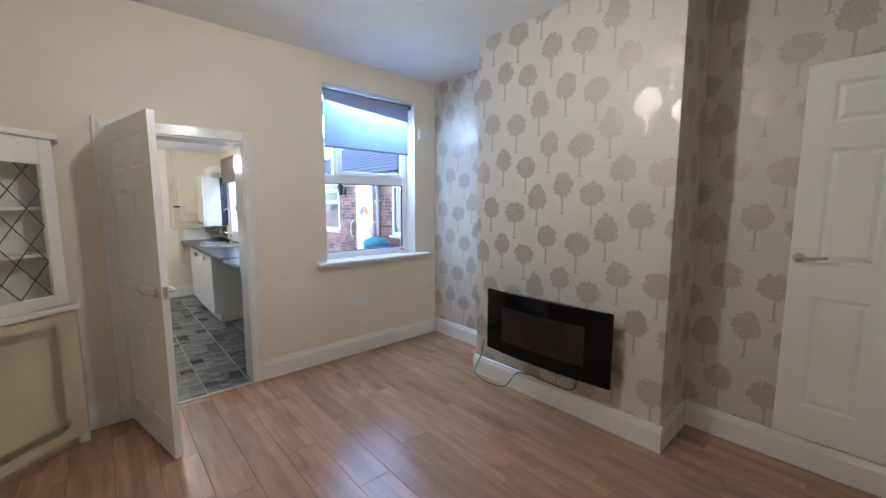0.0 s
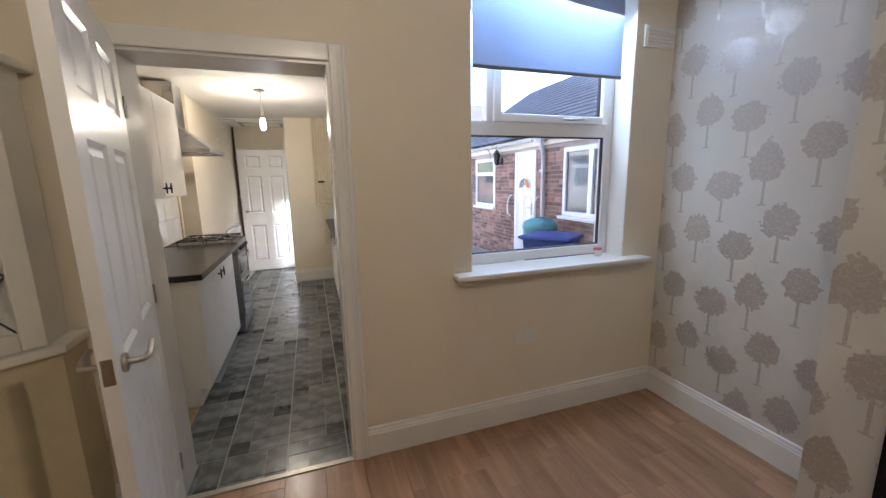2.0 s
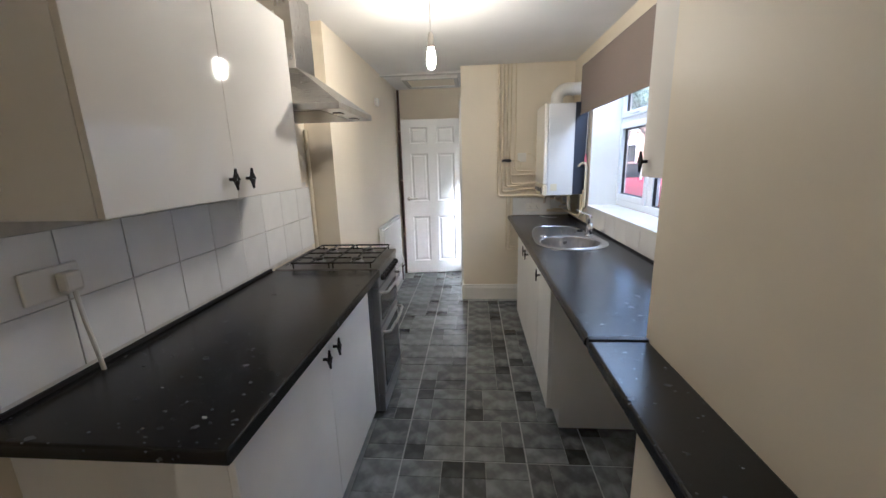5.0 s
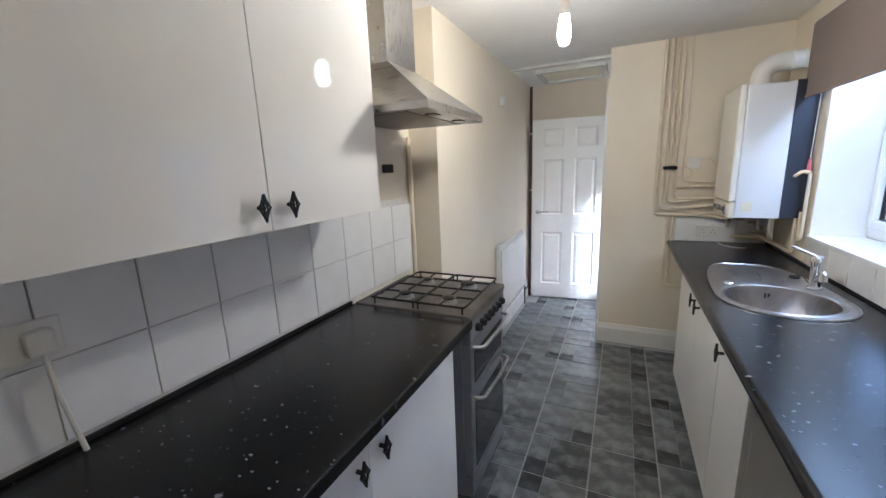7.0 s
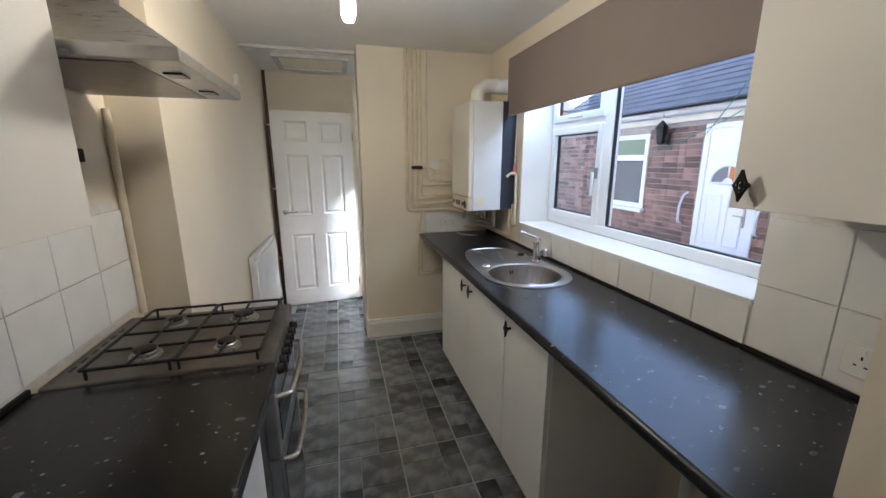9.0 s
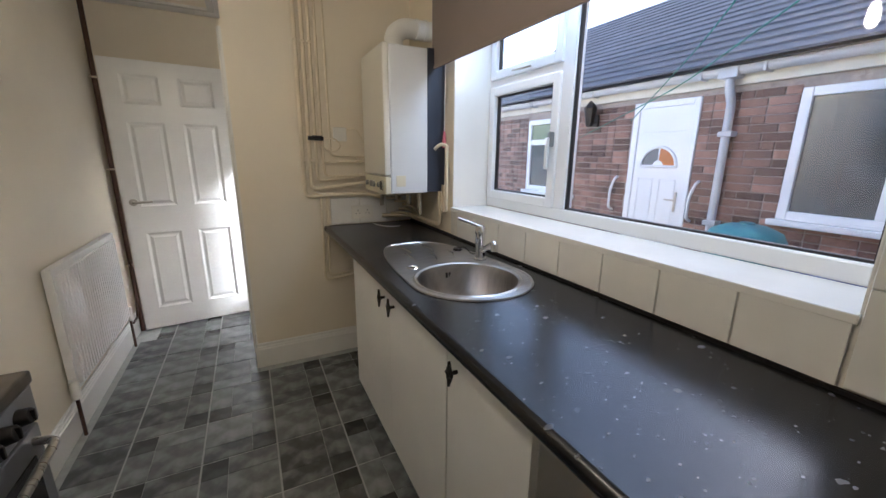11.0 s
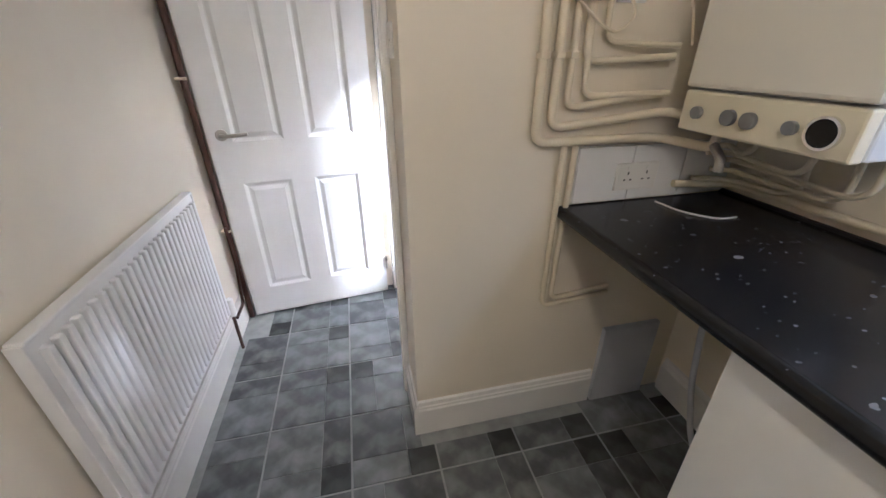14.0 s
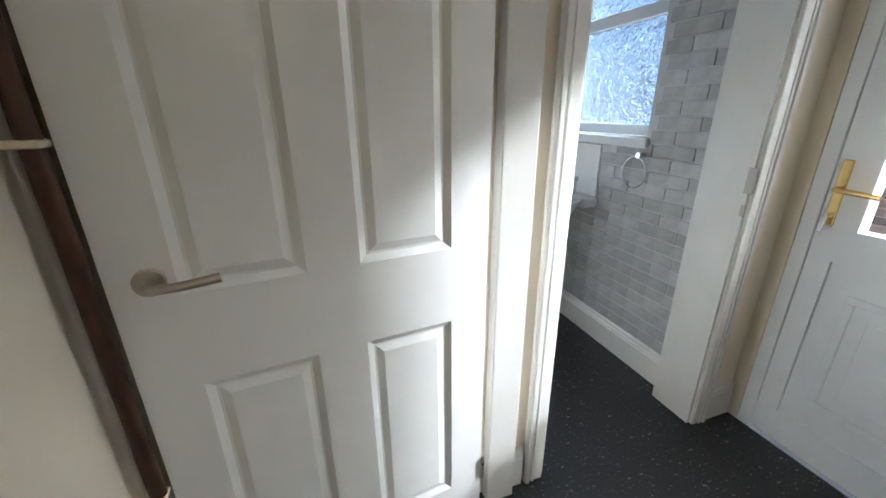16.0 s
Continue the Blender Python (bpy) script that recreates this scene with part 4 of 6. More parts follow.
part("top", extrude_outline([(0.41, 3.02), (0.41, 3.195), (-0.445, 3.195), (-0.445, 2.37)], 1.86, 1.895, 0.008), M_CABW, cc, "white moulded cornice")
for z in (1.19, 1.46):
    part("shelf", extrude_outline([(0.33, 3.06), (0.33, 3.165), (-0.43, 3.165), (-0.43, 2.48)], z, z + 0.018), M_CABW, cc)
S = 0.065
up = part("glazed_door", moved(boxes((0.03, -0.005, 0.90, 0.03 + S, 0.025, 1.855), (L - 0.03 - S, -0.005, 0.90, L - 0.03, 0.025, 1.855), (0.03 + S, -0.004, 0.90, L - 0.03 - S, 0.024, 0.965), (0.03 + S, -0.004, 1.715, L - 0.03 - S, 0.024, 1.855), bevel=0.004), front), M_CABW, cc, "white glazed door frame")
part("pane", moved(box(0.09, 0.008, 0.96, L - 0.09, 0.011, 1.72), front), M_GLASS, up, "leaded glass").visible_shadow = False
x0, x1, z0, z1 = 0.095, L - 0.095, 0.965, 1.715
for k in range(-8, 14):
    for s in (1, -1):
        # diagonal cames clipped to the pane
        c = x0 + k * 0.145
        pts = []
        for tt in np.linspace(0, 1, 201):
            zz = z0 + (z1 - z0) * tt
            xx = c + s * (zz - z0) * 0.72
            if x0 <= xx <= x1:
                pts.append((xx, zz))
        if len(pts) > 6:
            a, b = pts[0], pts[-1]
            part("lead_came", moved(cyl((a[0], 0.014, a[1]), (b[0], 0.014, b[1]), 0.0032, 6), front), M_LEAD, up)


def pendant(place_x, place_y, ceil_z, bulb_z, label):
    t = thing("pendant_light", label, "lamp")
    part("ceiling_rose", moved(lathe([(0.0, 0), (0.045, 0), (0.043, -0.012), (0.015, -0.024), (0.0, -0.026)], 24), pose(place_x, place_y, ceil_z)), M_PLASTIC, t, "", True)
    part("flex", cyl((place_x, place_y, bulb_z + 0.13), (place_x, place_y, ceil_z - 0.02), 0.0035, 8), M_PLASTIC, t)
    part("lamp_holder", moved(lathe([(0.0, 0.135), (0.010, 0.13), (0.017, 0.10), (0.019, 0.06), (0.021, 0.05), (0.0, 0.05)], 20), pose(place_x, place_y, bulb_z)), M_NICKEL, t, "metal lamp holder", True)
    b = part("bulb", moved(lathe([(0.0, -0.06), (0.016, -0.055), (0.024, -0.035), (0.025, -0.01), (0.022, 0.02), (0.016, 0.05), (0.0, 0.05)], 20), pose(place_x, place_y, bulb_z)), M_BULB, t, "lit warm bulb", True)
    b.visible_shadow = False
    return t


pendant(0.93, 5.66, KCEIL, 2.04, "bare lit bulb hanging on a white flex")
pendant(1.35, 1.18, CEIL, 2.42, "bare lit bulb hanging in the dining room")

# ---- kitchen things ----


def cup_knob(parent, m):
    """A pierced black diamond knob on a stem; it stands out along -y of m."""
    k = part("handle", moved(cyl((0, 0, 0), (0, -0.022, 0), 0.006, 10), m), M_IRON, parent, "pierced black iron knob", True)
    bm = bmesh.new()
    W, H = 0.017, 0.036
    outline = [(0, H), (W * 0.45, H * 0.45), (W, 0.0), (W * 0.45, -H * 0.45), (0, -H), (-W * 0.45, -H * 0.45), (-W, 0), (-W * 0.45, H * 0.45)]
    tube([(x, -0.024, z) for x, z in outline] + [(outline[0][0], -0.024, outline[0][1])], 0.0032, 0, 6, bm)
    for (xa, za), (xb, zb) in (((-W * .45, H * .45), (W, 0)), ((-W, 0), (W * .45, -H * .45)), ((W * .45, H * .45), (-W, 0)), ((W, 0), (-W * .45, -H * .45)), ((0, H), (W * .45, -H * .45)), ((0, H), (-W * .45, -H * .45)), ((0, -H), (W * .45, H * .45)), ((0, -H), (-W * .45, H * .45))):
        tube([(xa, -0.027, za), (xb, -0.027, zb)], 0.0024, 0, 5, bm)
    part("lattice", moved(bm, m), M_IRON, k)
    return k


def unit(name, label, x0, x1, y0, y1, z0, z1, face, doors, mt, category, knob_z, knobs, plinth=0.0, carcass=None, low=0.0):
    """A cupboard unit whose doors look along x: face +1 or -1; doors: y places of their edges; knobs: (y) of the knobs, one a door."""
    t = thing(name, label, category)
    fx = x1 if face > 0 else x0
    cx0, cx1 = (x0, x1 - 0.02) if face > 0 else (x0 + 0.02, x1)
    part("body", box(cx0, y0, z0 + plinth, cx1, y1, z1 - low, 0.0015), carcass or M_BASE, t)
    if low:                                  # room for the sink bowl between two end panels
        for a, b in ((y0, y0 + 0.018), (y1 - 0.018, y1)):
            part("end_panel", box(cx0, a, z1 - low + 0.001, cx1, b, z1, 0.001), M_BASE, t)
    if plinth:
        px0, px1 = (cx0, cx1 - 0.05) if face > 0 else (cx0 + 0.05, cx1)
        part("plinth", box(px0, y0 + 0.002, 0, px1, y1 - 0.002, z0 + plinth, 0.001), M_BASE, t)
    for (a, b), ky in zip(zip(doors, doors[1:]), knobs):
        dx0, dx1 = (x1 - 0.0195, x1) if face > 0 else (x0, x0 + 0.0195)
        d = part("door", box(dx0, a + 0.0015, z0 + plinth + 0.002, dx1, b - 0.0015, z1 - 0.002, 0.0015), mt, t)
        cup_knob(d, pose(fx, ky, knob_z, 0, 0, 90 if face > 0 else -90))
    return t


unit("wall_cabinet", "cream white gloss wall cupboard with two doors", 0.03, 0.312, 4.165, 5.205, 1.366, 2.115, 1, (4.165, 4.682, 5.205), M_UNIT, "cabinet", 1.435, (4.645, 4.745))
unit("base_cabinet", "white base cupboard with two doors under a black worktop", 0.03, 0.602, 4.06, 5.205, 0.0, 0.868, 1, (4.06, 4.64, 5.205), M_BASE, "cabinet", 0.78, (4.59, 4.692), 0.12)
unit("sink_cabinet", "white sink base cupboard with two doors", 1.550, KE, 5.629, 6.708, 0.0, 0.868, -1, (5.629, 6.133, 6.708), M_BASE, "cabinet", 0.80, (6.072, 6.187), 0.12, low=0.14)
unit("base_cabinet", "white single door base cupboard beside an open space", 1.550, KE, 5.257, 5.624, 0.0, 0.868, -1, (5.257, 5.624), M_BASE, "cabinet", 0.80, (5.569,), 0.12)
unit("wall_cabinet", "cream white wall cupboard beside the window", 1.793, KE, 4.535, 4.885, 1.397, 2.13, -1, (4.535, 4.885), M_UNIT, "cabinet", 1.455, (4.845,))

wt = tagged(make("worktop", box(0.03, 3.99, 0.87, 0.646, 5.314, 0.91, 0.006, seg=3), M_WORKTOP), "black flecked laminate worktop beside the cooker", "worktop")
structure("worktop_seal", boxes((0.03, 4.06, 0.91, 0.042, 5.312, 0.922)), M_IRON, "dark sealing strip behind the worktop", "trim")

# sink worktop with a hole for the sink
SX, SY = 1.818, 5.955
sink_outline = []
for i in range(48):
    a = 2 * math.pi * i / 48
    y = math.sin(a)
    if y < 0:
        sink_outline.append((SX + 0.238 * math.cos(a), SY + 0.238 * y))
    else:
        r = 0.238 - 0.045 * y
        sink_outline.append((SX + (0.238 - 0.025 * y) * math.copysign(abs(math.cos(a)) ** 0.5, math.cos(a)), SY + 0.655 * y ** 0.85))


def ring_slab(outer, hole, z0, z1):
    """A slab with the hole cut through."""
    bm = bmesh.new()
    k = len(hole)
    for z, flip in ((z1, False), (z0, True)):
        ov = [bm.verts.new((x, y, z)) for x, y in outer]
        hv = [bm.verts.new((x, y, z)) for x, y in hole]
        edges = [bm.edges.new((ov[i], ov[(i + 1) % len(ov)])) for i in range(len(ov))] + [bm.edges.new((hv[i], hv[(i + 1) % k])) for i in range(k)]
        bmesh.ops.triangle_fill(bm, use_beauty=True, use_dissolve=False, edges=edges)
    bm.verts.ensure_lookup_table()
    n = len(outer) + k
    vs = list(bm.verts)
    for i in range(len(outer)):
        j = (i + 1) % len(outer)
        bm.faces.new((vs[i], vs[j], vs[n + j], vs[n + i]))
    for i in range(k):
        j = (i + 1) % k
        o = len(outer)
        bm.faces.new((vs[o + i], vs[o + j], vs[n + o + j], vs[n + o + i]))
    bmesh.ops.recalc_face_normals(bm, faces=bm.faces)
    return bm


inner_hole = [(SX + (x - SX) * 0.93, 6.2 + (y - 6.2) * 0.96) for x, y in sink_outline]
wt2 = tagged(make("worktop", ring_slab([(1.530, 4.53), (KE, 4.53), (KE, 7.315), (1.530, 7.315)], inner_hole, 0.87, 0.91), M_WORKTOP), "black flecked laminate worktop with an inset sink", "worktop")
part("front_edge", tube([(1.530, 4.53, 0.89), (1.530, 7.315, 0.89)], 0.02, 0, 16), M_WORKTOP, wt2, "rounded front edge", True)
tagged(make("worktop", box(1.515, 3.75, 0.868, 1.703, 4.502, 0.908, 0.008, seg=3), M_WORKTOP), "narrow black flecked worktop end piece", "worktop")
structure("worktop_joint", box(1.518, 4.503, 0.875, 1.703, 4.529, 0.9125, 0.002), M_IRON, "black worktop joint strip", "trim")
structure("worktop_seal_window", box(KE - 0.012, 4.535, 0.910, KE, 7.315, 0.920), M_IRON, "dark sealing strip behind the worktop", "trim")

# inset sink
sk = thing("kitchen_sink", "round bowl stainless steel inset sink with drainer", "sink")
BX, BY, BR = SX - 0.006, SY + 0.012, 0.193
bowl = [(BX + BR * math.cos(2 * math.pi * i / 48), BY + BR * math.sin(2 * math.pi * i / 48)) for i in range(48)]
bm = bmesh.new()
rim = []
for sc, dz in ((1.0, 0.912), (0.992, 0.917), (0.972, 0.917), (0.955, 0.9125)):
    rim.append([bm.verts.new((SX + (x - SX) * sc, 6.2 + (y - 6.2) * (1 - (1 - sc) * 0.6), dz)) for x, y in sink_outline])
for u, v in zip(rim, rim[1:]):
    for i in range(48):
        bm.faces.new((u[i], u[(i + 1) % 48], v[(i + 1) % 48], v[i]))
hv = [bm.verts.new((BX + (BR + 0.018) * math.cos(2 * math.pi * i / 48), BY + (BR + 0.018) * math.sin(2 * math.pi * i / 48), 0.9125)) for i in range(48)]
edges = [bm.edges.get((rim[-1][i], rim[-1][(i + 1) % 48])) for i in range(48)] + [bm.edges.new((hv[i], hv[(i + 1) % 48])) for i in range(48)]
bmesh.ops.triangle_fill(bm, use_beauty=True, use_dissolve=False, edges=edges)
bmesh.ops.recalc_face_normals(bm, faces=bm.faces)
part("drainer", bm, M_SINK, sk, "brushed steel drainer", True)
bm = lathe([(BR + 0.018, 0.9125), (BR + 0.010, 0.916), (BR, 0.912), (BR - 0.006, 0.89), (BR - 0.012, 0.80), (BR - 0.03, 0.765), (BR - 0.07, 0.752), (0.11, 0.7505), (0.10, 0.7535), (0.09, 0.7505), (0.075, 0.7535), (0.065, 0.749), (0.04, 0.748), (0.038, 0.742), (0.0, 0.742)], 56)
part("bowl", moved(bm, pose(BX, BY, 0)), M_SINK, sk, "round steel bowl", True)
part("waste", moved(lathe([(0.0, 0.7445), (0.018, 0.745), (0.020, 0.750), (0.026, 0.750), (0.028, 0.746), (0.040, 0.747), (0.043, 0.752), (0.050, 0.752), (0.053, 0.748)], 28), pose(BX, BY, 0)), M_CHROME, sk, "", True)
for k in range(3):
    part("overflow_slot", moved(box(-0.004, -0.002, -0.011, 0.004, 0.002, 0.011), Matrix.Translation((BX + 0.014 * (k - 1) + 0.02, BY + BR - 0.007, 0.868))), M_IRON, sk, "dark overflow slot")
for dx, y0, ln, lean in ((-0.10, 6.26, 0.14, 0.01), (-0.06, 6.40, 0.15, -0.02), (0.0, 6.25, 0.16, 0.03), (0.05, 6.39, 0.14, 0.0), (0.09, 6.26, 0.12, 0.04)):
    pts = [(SX + dx + lean * k / 4 + 0.010 * math.sin(k * 0.9), y0 + ln * k / 4, 0.9132) for k in range(5)]
    part("drainer_ridge", tube(pts, 0.0028, 0.03, 8), M_CHROME, sk, "", True)
part("small_waste", moved(lathe([(0.0, 0.9140), (0.014, 0.9145), (0.022, 0.916), (0.025, 0.9125)], 20), pose(1.672, 6.18, 0)), M_CHROME, sk, "", True)

tap = thing("mixer_tap", "chrome single lever kitchen mixer tap", "tap")
TX, TY = 1.995, 6.17
part("base", cyl((TX, TY, 0.912), (TX, TY, 0.925), 0.030, 24, bevel=0.004), M_CHROME, tap, "", True)
part("body", cyl((TX, TY, 0.92), (TX, TY, 1.035), 0.021, 24, r2=0.022), M_CHROME, tap, "", True)
part("cap", moved(lathe([(0.024, 0), (0.025, 0.02), (0.018, 0.034), (0.0, 0.038)], 24), pose(TX, TY, 1.033)), M_CHROME, tap, "", True)
part("lever", tube([(TX, TY, 1.062), (TX - 0.03, TY + 0.03, 1.075), (TX - 0.075, TY + 0.07, 1.095)], 0.007, 0.03), M_CHROME, tap, "", True)
part("spout", tube([(TX, TY, 0.950), (TX - 0.012, TY - 0.07, 0.985), (TX - 0.032, TY - 0.15, 1.022), (TX - 0.036, TY - 0.168, 1.008)], 0.0125, 0.02, 14), M_CHROME, tap, "", True)
part("nozzle", cyl((TX - 0.034, TY - 0.160, 1.022), (TX - 0.036, TY - 0.164, 0.992), 0.015, 16), M_CHROME, tap, "", True)
plug = thing("sink_plug", "black rubber sink plug on a chain", "plug")
part("plug", moved(lathe([(0, 0.012), (0.02, 0.012), (0.024, 0.004), (0.02, 0), (0, 0)], 18), pose(1.985, 6.36, 0.9125)), M_IRON, plug, "", True)
part("chain", tube([(1.985, 6.36, 0.925), (2.0, 6.32, 0.94), (2.005, 6.26, 0.916), (1.998, 6.21, 0.93)], 0.0022, 0.02, 6), M_IRON, plug, "", True)

# washing machine space: hose, pipes, open ends
tagged(make("waste_pipe", tube([(2.08, 5.24, 0.06), (2.08, 4.95, 0.06), (2.08, 4.66, 0.06)], 0.02, 0, 10), M_PLASTIC, smooth=True), "white waste pipe along the wall under the worktop", "pipe")
tagged(make("waste_pipe", tube([(2.09, 5.1, 0.06), (2.09, 5.1, 0.55)], 0.018, 0, 10), M_PLASTIC, smooth=True), "white upright waste pipe under the worktop", "pipe")

tagged(make("waste_hose", tube([(2.06, 7.16, 0.865), (2.05, 7.15, 0.5), (2.08, 7.13, 0.2), (2.06, 7.05, 0.02), (2.0, 6.95, 0.012)], 0.011, 0.08, 10), M_GUTTER, smooth=True), "grey waste hose hanging under the worktop end", "hose")

# cooker
ck = thing("gas_cooker", "grey freestanding gas cooker with double oven", "cooker")
CY0, CY1, CXF = 5.318, 5.818, 0.625
part("body", box(0.05, CY0, 0.03, CXF - 0.035, CY1, 0.895, 0.004), M_COOKER, ck)
part("hob", box(0.05, CY0 - 0.001, 0.885, CXF + 0.012, CY1 + 0.001, 0.915, 0.006), M_HOB, ck, "steel hob with stains")
for k in range(6):
    for x in (0.075, 0.10):
        part("vent_slot", box(x, 5.40 + k * 0.055, 0.915, x + 0.007, 5.43 + k * 0.055, 0.9165), M_IRON, ck, "dark vent slot")
bm = box(CXF - 0.036, CY0 + 0.002, 0.80, CXF + 0.008, CY1 - 0.002, 0.886, 0.006)
panel = part("control_panel", bm, M_COOKER, ck)
for k in range(7):
    y = CY0 + 0.075 + k * 0.058
    kn = part("knob", cyl((CXF + 0.008, y, 0.845), (CXF + 0.030, y, 0.848), 0.019, 20, r2=0.016, bevel=0.002), M_IRON, panel, "black control knob", True)
    part("pointer", box(CXF + 0.028, y - 0.003, 0.835, CXF + 0.036, y + 0.003, 0.860, 0.001), M_IRON, kn)
for z0, z1, hz in ((0.565, 0.792, 0.765), (0.14, 0.555, 0.525)):
    d = part("oven_door", box(CXF - 0.036, CY0 + 0.004, z0, CXF + 0.004, CY1 - 0.004, z1, 0.005), M_COOKER, ck, "grey oven door")
    part("oven_glass", box(CXF + 0.003, CY0 + 0.05, z0 + 0.03, CXF + 0.007, CY1 - 0.05, z1 - 0.055), M_COOKDK, d, "dark oven glass")
    part("door_handle", tube([(CXF + 0.002, CY0 + 0.04, hz), (CXF + 0.045, CY0 + 0.05, hz), (CXF + 0.058, (CY0 + CY1) / 2, hz + 0.004), (CXF + 0.045, CY1 - 0.05, hz), (CXF + 0.002, CY1 - 0.04, hz)], 0.009, 0.06, 10), M_METAL, d, "bowed steel handle", True)
part("drawer", box(CXF - 0.036, CY0 + 0.004, 0.03, CXF + 0.002, CY1 - 0.004, 0.13, 0.005), M_COOKER, ck)
for bx, by, r in ((0.25, 5.45, 0.034), (0.25, 5.69, 0.026), (0.48, 5.45, 0.030), (0.48, 5.69, 0.040)):
    b = part("burner", moved(lathe([(r + 0.012, 0), (r + 0.01, 0.008), (r, 0.010), (r, 0.018), (r - 0.006, 0.022), (0, 0.022)], 24), pose(bx, by, 0.9155)), M_METAL, ck, "gas burner", True)
    part("burner_cap", moved(lathe([(r - 0.004, 0), (r - 0.003, 0.006), (r - 0.010, 0.010), (0, 0.010)], 24), pose(bx, by, 0.9375)), M_IRON, b, "black burner cap", True)
for gx0, gx1 in ((0.14, 0.365), (0.368, 0.60)):
    bm = bmesh.new()
    tube([(gx0, CY0 + 0.02, 0.945), (gx1, CY0 + 0.02, 0.945), (gx1, CY1 - 0.02, 0.945), (gx0, CY1 - 0.02, 0.945), (gx0, CY0 + 0.02, 0.945)], 0.005, 0.02, 8, bm)
    mx = (gx0 + gx1) / 2
    tube([(mx, CY0 + 0.02, 0.947), (mx, 5.415, 0.947)], 0.0045, 0, 8, bm)
    tube([(mx, 5.485, 0.947), (mx, 5.655, 0.947)], 0.0045, 0, 8, bm)
    tube([(mx, 5.725, 0.947), (mx, CY1 - 0.02, 0.947)], 0.0045, 0, 8, bm)
    for y in (5.45, 5.69):
        tube([(gx0, y, 0.947), (mx - 0.035, y, 0.947)], 0.0045, 0, 8, bm)
        tube([(mx + 0.035, y, 0.947), (gx1, y, 0.947)], 0.0045, 0, 8, bm)
    tube([(gx0, 5.568, 0.946), (gx1, 5.568, 0.946)], 0.0045, 0, 8, bm)
    for x in (gx0 + 0.01, gx1 - 0.01):
        for y in (CY0 + 0.022, CY1 - 0.022):
            tube([(x, y, 0.914), (x, y, 0.945)], 0.004, 0, 6, bm)
    part("pan_support", bm, M_IRON, ck, "black wire pan support", True)
for x in (0.09, 0.55):
    for y in (CY0 + 0.05, CY1 - 0.05):
        part("foot", cyl((x, y, 0), (x, y, 0.032), 0.015, 12), M_IRON, ck)

# extractor hood
hd = thing("cooker_hood", "brushed steel chimney cooker hood", "extractor hood")
HY0, HY1, HZ = 5.235, 5.835, 1.735
bm = bmesh.new()
low = [bm.verts.new(v) for v in ((0.031, HY0, HZ + 0.03), (0.525, HY0, HZ + 0.03), (0.525, HY1, HZ + 0.03), (0.031, HY1, HZ + 0.03))]
top = [bm.verts.new(v) for v in ((0.031, 5.41, HZ + 0.23), (0.26, 5.41, HZ + 0.23), (0.26, 5.66, HZ + 0.23), (0.031, 5.66, HZ + 0.23))]
for k in range(4):
    bm.faces.new((low[k], low[(k + 1) % 4], top[(k + 1) % 4], top[k]))
bm.faces.new(top)
bm.faces.new(low[::-1])
part("canopy", bm, M_METAL, hd, "sloping steel canopy")
part("rim", box(0.031, HY0, HZ, 0.525, HY1, HZ + 0.031, 0.003), M_METAL, hd)
part("filter_panel", box(0.06, HY0 + 0.03, HZ - 0.003, 0.42, HY1 - 0.03, HZ + 0.001), M_HOB, hd, "grey filter panel")
for y in (5.40, 5.67):
    part("hood_lamp", box(0.44, y - 0.03, HZ - 0.005, 0.485, y + 0.03, HZ + 0.001, 0.002), M_COOKDK, hd, "square hood lamp")
part("chimney", box(0.031, 5.412, HZ + 0.22, 0.255, 5.658, KCEIL - 0.02, 0.002), M_METAL, hd, "steel flue cover")
wall_plate("cooker_switch", "black cooker isolator switch in the alcove", 0.10, 0.045, pose(0.034, 5.70, 1.53, 0, 0, 90), 0, category="switch")
bpy.data.objects["cooker_switch"].children[0].data.materials[0] = M_IRON
tagged(make("corner_pipe", tube([(0.05, 5.915, 0.9), (0.05, 5.915, 1.70)], 0.014, 0, 10), M_PIPE, smooth=True), "cream painted pipe in the alcove corner", "pipe")
tagged(make("wall_sensor", box(0.21, 7.205, 2.015, 0.245, 7.275, 2.09, 0.01), M_PLASTIC), "small white wall sensor", "sensor")

# radiator
rd = thing("radiator", "white ribbed panel radiator under a wall", "radiator")
RX, RY0, RY1, RZ0, RZ1 = 0.250, 7.04, 7.97, 0.225, 0.842
bm = box(0.228, RY0, RZ0, RX, RY1, RZ1, 0.004)
part("panel", bm, M_RAD, rd)
nrib = 27
for k in range(nrib):
    y = RY0 + 0.035 + (RY1 - RY0 - 0.07) * k / (nrib - 1)
    part("rib", box(RX - 0.002, y - 0.0095, RZ0 + 0.03, RX + 0.018, y + 0.0095, RZ1 - 0.03, 0.004), M_RAD, rd)
part("top_grille", box(0.22, RY0, RZ1 - 0.004, RX + 0.006, RY1, RZ1 + 0.006, 0.003), M_RAD, rd)
part("side_cap", box(0.22, RY0 - 0.005, RZ0 + 0.02, RX + 0.004, RY0 + 0.003, RZ1, 0.002), M_RAD, rd)
part("side_cap", box(0.22, RY1 - 0.003, RZ0 + 0.02, RX + 0.004, RY1 + 0.005, RZ1, 0.002), M_RAD, rd)
part("bracket", box(0.21, RY0 + 0.1, RZ0 + 0.1, 0.236, RY0 + 0.14, RZ1 - 0.1), M_RAD, rd)
